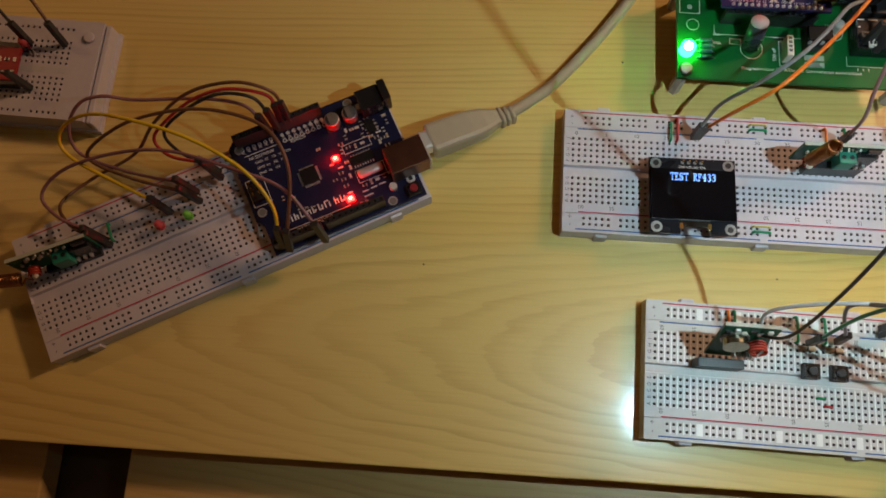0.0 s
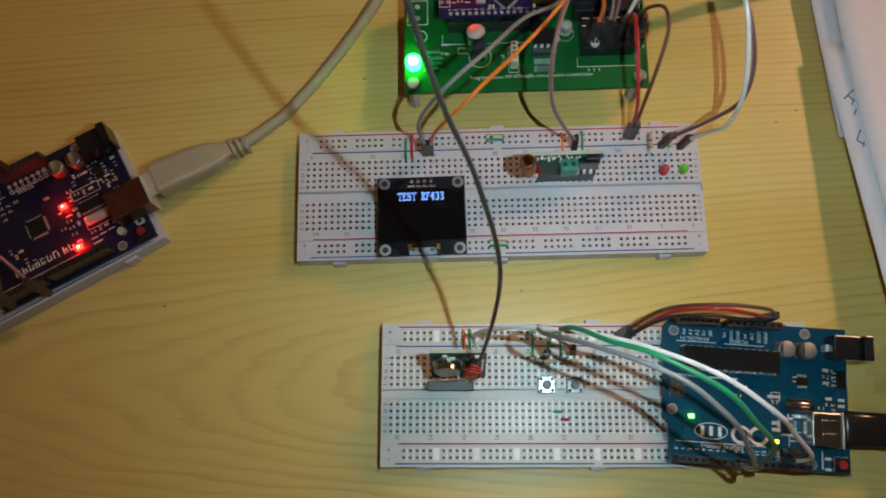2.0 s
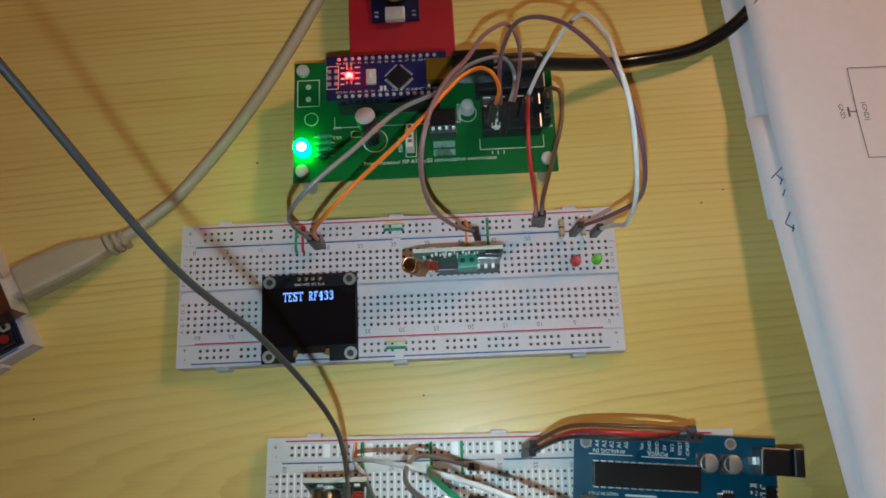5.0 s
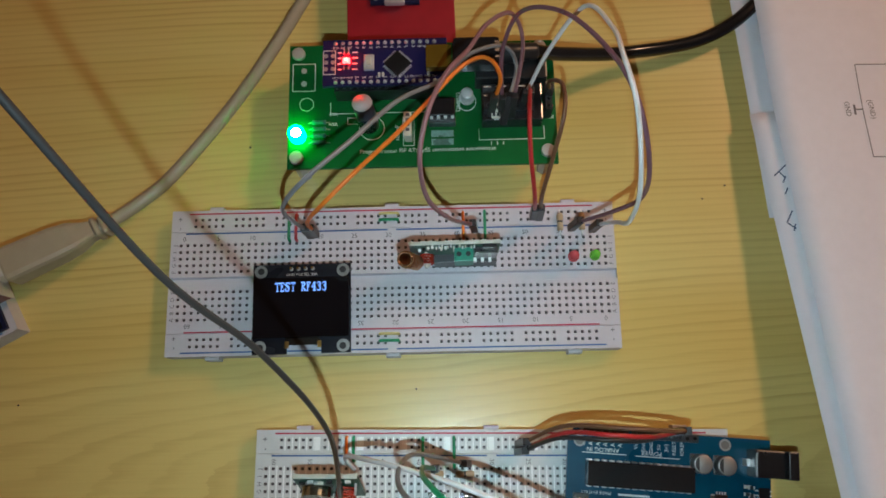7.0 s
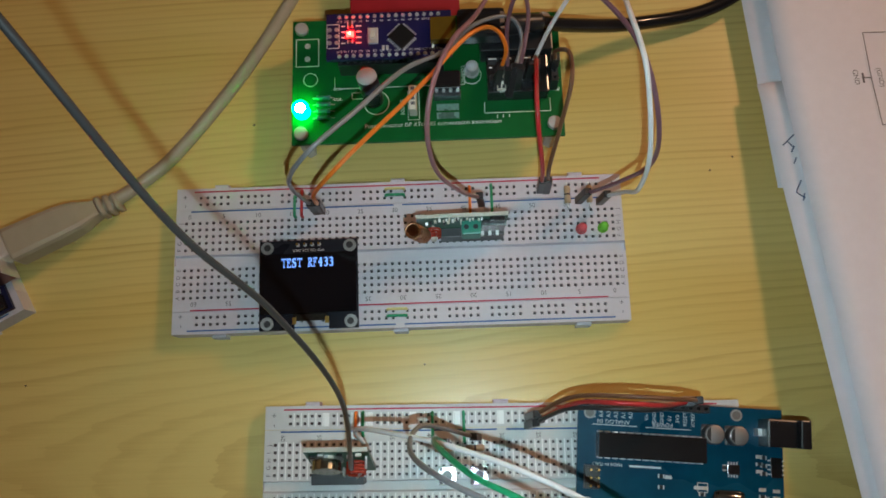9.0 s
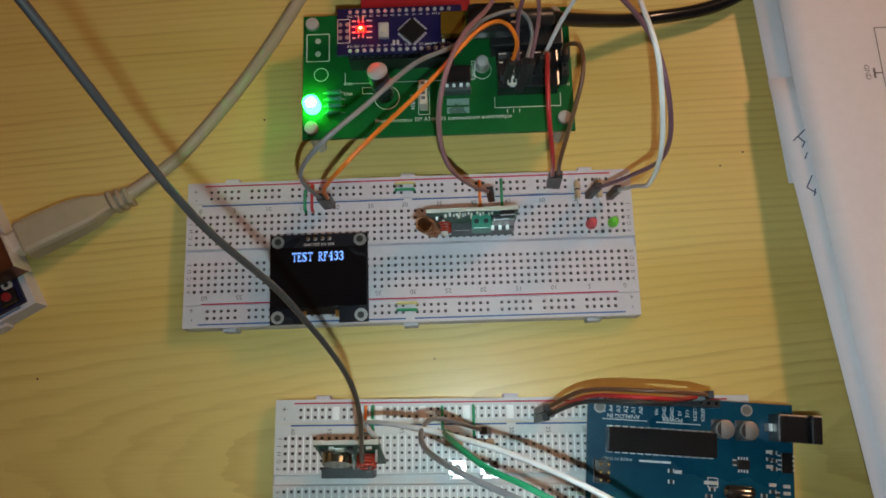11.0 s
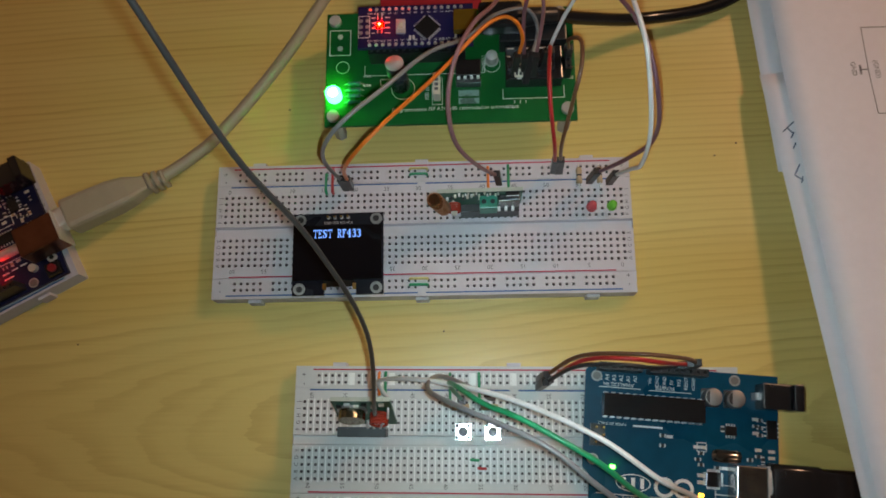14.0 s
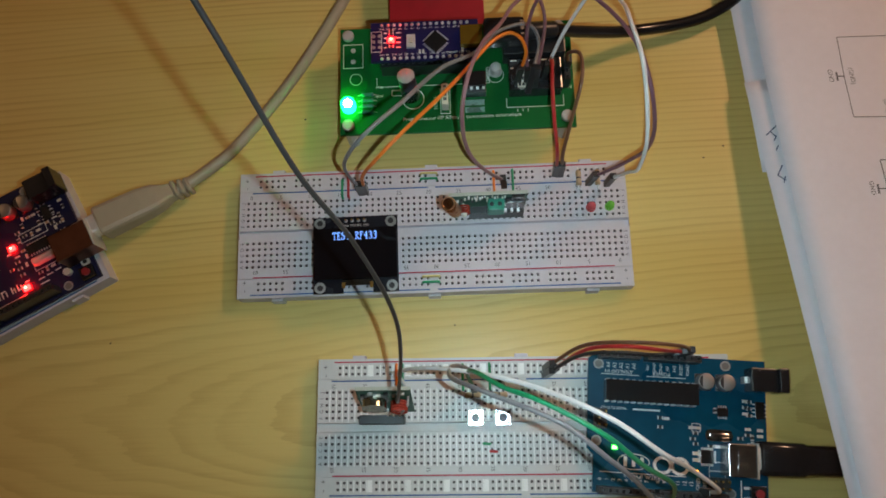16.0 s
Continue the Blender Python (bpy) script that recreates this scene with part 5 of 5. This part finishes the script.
jumper("black", [(-203.6, 8.0, 28.0), (-209.0, 11.4, 36.0), (-222.0, 11.0, 38.0), (-237.0, 7.0, 30.0), (-248.0, 1.6, 20.0), (-243.0, -5.0, 17.0), (-228.4, -12.4, 20.0)], "black jumper wire from the navy controller to the rail")
jumper("brown", [(-198.6, 11.6, 28.0), (-202.0, 14.6, 36.0), (-216.0, 15.6, 40.0), (-236.0, 13.0, 33.0), (-252.0, 4.0, 22.0), (-262.0, -6.0, 12.0), (-280.0, -17.0, 8.0), (-289.0, -30.0, 12.0), (-281.0, -40.0, 16.0), (-271.0, -44.0, 17.0)], "dull brown jumper wire looping to the tilted receiver")
jumper("mauve", [(-206.5, 5.4, 28.0), (-213.0, 9.0, 34.0), (-232.0, 12.4, 30.0), (-259.0, 12.0, 26.0), (-271.0, 11.0, 30.0), (-281.0, 8.0, 28.0), (-287.5, 0.0, 20.0), (-284.0, -8.0, 12.0), (-262.0, -14.0, 10.0), (-238.0, -20.0, 20.0)], "dull purple jumper wire looping beside the small breadboard")
# on the small breadboard
jumper("brown", [(-302.0, 44.0, 22.0), (-309.0, 53.0, 30.0), (-318.0, 60.0, 34.0), (-330.0, 58.0, 30.0), (-345.0, 50.0, 24.0)], "brown jumper wire on the small breadboard", (1, 0))
jumper("black", [(-316.0, 42.0, 24.0), (-324.0, 50.0, 34.0), (-336.0, 60.0, 40.0), (-352.0, 64.0, 34.0)], "black jumper wire on the small breadboard", (1, 0))
jumper("black", [(-314.0, 21.0, 22.0), (-324.0, 22.0, 30.0), (-338.0, 20.0, 34.0), (-352.0, 14.0, 30.0)], "black jumper wire beside the sensor board", (1, 0))

# ---- small breadboard on its base ----
tb = thing("breadboard", -330.0, 31.5, 0, -1.5, "small white breadboard with a raised rim on a base", "breadboard")
bm, wells = B(), B()
cols = sorted(31.0 - PITCH * k for k in range(28))
rows = {y: cols for y in (12.6, 10.1, 7.6, 5.1, 2.6, -4.6, -7.1, -9.6, -12.1, -14.6)}
rows[19.0] = [x for k, x in enumerate(cols) if k % 6 != 4]
rows[-20.6] = rows[19.0]
perforated(bm, -46, 44.0, -23.2, 23.6, 12.0, rows, 0.6, wells)
shell(bm, -46, 44.0, -23.2, 23.6, 3.0, 12.0)
part("hole_block", bm, BB_WHITE, tb)
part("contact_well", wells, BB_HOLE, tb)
part("groove", box(B(), -46, 32, -2.2, 0.4, 12.0, 12.05), surf("board_grey", (0.50, 0.50, 0.51), 0.5), tb)
part("rim", box(B(), 44.6, 47.0, -23.4, 23.0, 0, 11.0, 0.6), BB_WHITE, tb)
part("base", box(B(), -48, 47.8, -24.0, 24.0, 0, 3.4, 0.6), BB_WHITE, tb)
part("stud", cyl(B(), 39.0, 15.4, 12.0, 13.4, 2.4, n=22, bev=0.5), BB_WHITE, tb, "", True)
mod = thing("sensor_module", -322.0, 29.5, 12.0, 0, "red sensor board plugged into the small breadboard", "circuit board")
part("board", box(B(), -14, 5.2, -7.5, 8.0, 3.0, 4.6, 0.2), surf("red_soldermask", (0.30, 0.025, 0.03), 0.35), mod)
for k in range(8):
    smd(mod, -6 + 3.2 * (k % 4), -4 + 6.0 * (k // 4), 4.6, 2.0, 1.2, 90 * (k % 2), CREAM if k % 3 else BLACK)
part("pin_base", box(B(), -14, 6.0, -9.4, -7.0, 0, 4.0, 0.2), BLACK, mod)
part("pin_base", box(B(), -14, 7.4, 8.0, 10.4, 0, 4.0, 0.2), BLACK, mod)
led(-313.0, 36.5, 12.0, RED_LENS, "small red lamp lying over the small breadboard", (-3.0, 3.5), 2.2, 3.0)

# ---- papers ----
def sheet(name, pts, z, label, lift, mat=PAPER):
    """A sheet of paper as a gently lifting surface: pts are its four corners, from the upper left, clockwise."""
    ob = thing(name, 0, 0, 0, 0, label, "paper", "loose sheets")
    bm = B()
    n = 24
    grid = []
    a, b, c, d = [Vector((*p, 0)) for p in pts]
    for j in range(n + 1):
        row = []
        for i in range(n + 1):
            p = (a.lerp(b, i / n)).lerp(d.lerp(c, i / n), j / n)
            zz = z + lift * max(0.0, 60 - p.y) * 0.075 + 1.2 * math.sin(p.y * 0.021 + 0.6) * min(1, (i / n) * 3) + 5.0 * (i / n) ** 2
            row.append(bm.verts.new((p.x, p.y, zz)))
        grid.append(row)
    for j in range(n):
        for i in range(n):
            bm.faces.new((grid[j][i], grid[j + 1][i], grid[j + 1][i + 1], grid[j][i + 1]))
    o = part("sheet", bm, mat, ob, "", True)
    md = o.modifiers.new("thickness", "SOLIDIFY")
    md.thickness = 0.00012
    return ob


def drop(x, y, z0, lift):
    return z0 + lift * max(0.0, 60 - y) * 0.075


sheet("paper_sheet", [(131.0, 180), (340, 190), (352, 20), (141.0, 20)], 7.0, "plain white sheet under the others", 0)
sheet("paper_sheet", [(137.2, 60.5), (349, 85), (365, -125), (154.3, -150)], 9.0, "white sheet with handwriting along its edge", 1)
sheet("paper_sheet", [(138.0, 200), (344, 215), (364, -150), (158.0, -165)], 11.5, "white sheet printed with a circuit drawing", 1)


def on_sheet(x, y):
    """The height of the upper sheet, in millimetres, above the given place."""
    i = (x - 146.8 + (y - 61) * 0.0548) / 206
    return 11.5 + max(0.0, 60 - y) * 0.075 + 1.2 * math.sin(y * 0.021 + 0.6) * min(1, max(i, 0) * 3) + 5.0 * max(i, 0) ** 2


drawing = thing("circuit_drawing", 0, 0, 0, 0, "printed circuit drawing of thin grey lines on the sheet", "drawing")


def ink(name, pts, w=0.35, mat=INK_BLACK, low=0.0):
    bm = B()
    for (a, b), (c, d) in zip(pts, pts[1:]):
        n = max(1, int(math.hypot(c - a, d - b) / 6))
        for k in range(n):
            x0, y0, x1, y1 = a + (c - a) * k / n, b + (d - b) * k / n, a + (c - a) * (k + 1) / n, b + (d - b) * (k + 1) / n
            e = Vector((x1 - x0, y1 - y0, 0)).normalized()
            s = Vector((-e.y, e.x, 0)) * w / 2
            q0, q1 = Vector((x0, y0, on_sheet(x0, y0) + 0.5 - low)), Vector((x1, y1, on_sheet(x1, y1) + 0.5 - low))
            bm.faces.new([bm.verts.new(p) for p in (q0 - s, q1 - s, q1 + s, q0 + s)])
    return part(name, bm, mat, drawing)


def word(body, size, x, y, rz):
    return writing("written_word", body, size, INK_BLACK, drawing, x, y, on_sheet(x, y) + 0.9, rz)


ink("wire_line", [(260.0, 76.0), (203.8, 77.8), (177.9, 78.4), (178.9, 40.6), (260.0, 37.0)])
ink("ground_symbol", [(178.6, 59.9), (175.2, 60.1)], 0.5)
ink("ground_symbol", [(175.4, 62.0), (175.4, 57.9)], 0.8)
ink("wire_line", [(195.4, 39.7), (195.8, 28.0)])
ink("wire_line", [(250.0, 18.5), (193.6, 20.6), (186.0, 20.6), (187.4, -3.9), (250.0, -6.0)], 0.45)
ink("ground_symbol", [(186.5, 8.0), (182.9, 8.0)], 0.5)
ink("ground_symbol", [(183.0, 10.0), (183.0, 5.9)], 0.8)
ink("ground_symbol", [(190.0, -44.4), (179.8, -44.7)], 0.5)
ink("ground_symbol", [(181.2, -42.0), (181.2, -47.0)], 0.8)
ink("filled_block", [(189.0, 8.2), (250.0, 6.4)], 23.0, surf("printed_yellow", (0.62, 0.45, 0.16), 0.8), 0.1)
word("GND", 2.0, 172.6, 60.2, -86)
word("(GND)", 2.0, 181.4, 59.7, -86)
word("(D12)", 2.0, 193.2, 44.6, -86)
word("GND", 2.0, 180.4, 8.3, -86)
word("GND", 2.0, 178.2, -46.5, -86)
note = [((147.4, 39.1), (142.6, 34.8)), ((144.4, 36.6), (146.4, 34.1)), ((146.8, 34.6), (145.4, 32.0)), ((146.9, 30.0), (145.6, 27.5)), ((147.2, 21.0), (144.6, 16.4)), ((144.6, 16.4), (147.6, 14.1)), ((147.6, 15.9), (146.7, 13.1))]
for a, b in note:
    ink("pen_stroke", [a, b], 0.5, surf("blue_pen", (0.06, 0.09, 0.18), 0.7), 2.1)

for x, y, r in ((-56.5, 55.3, 0.45), (128.1, 35.1, 0.4), (-138.5, -43.0, 0.4), (119.0, 30.0, 0.4), (8.0, -40.0, 0.35)):
    crumb = part("crumb", ball(B(), 0, 0, 0.15, r, 0.4), DARKWOOD, None)
    crumb.location = (x * MM, y * MM, 0)
    tagged(crumb, "tiny dark crumb lying on the table", "crumb", "crumbs")
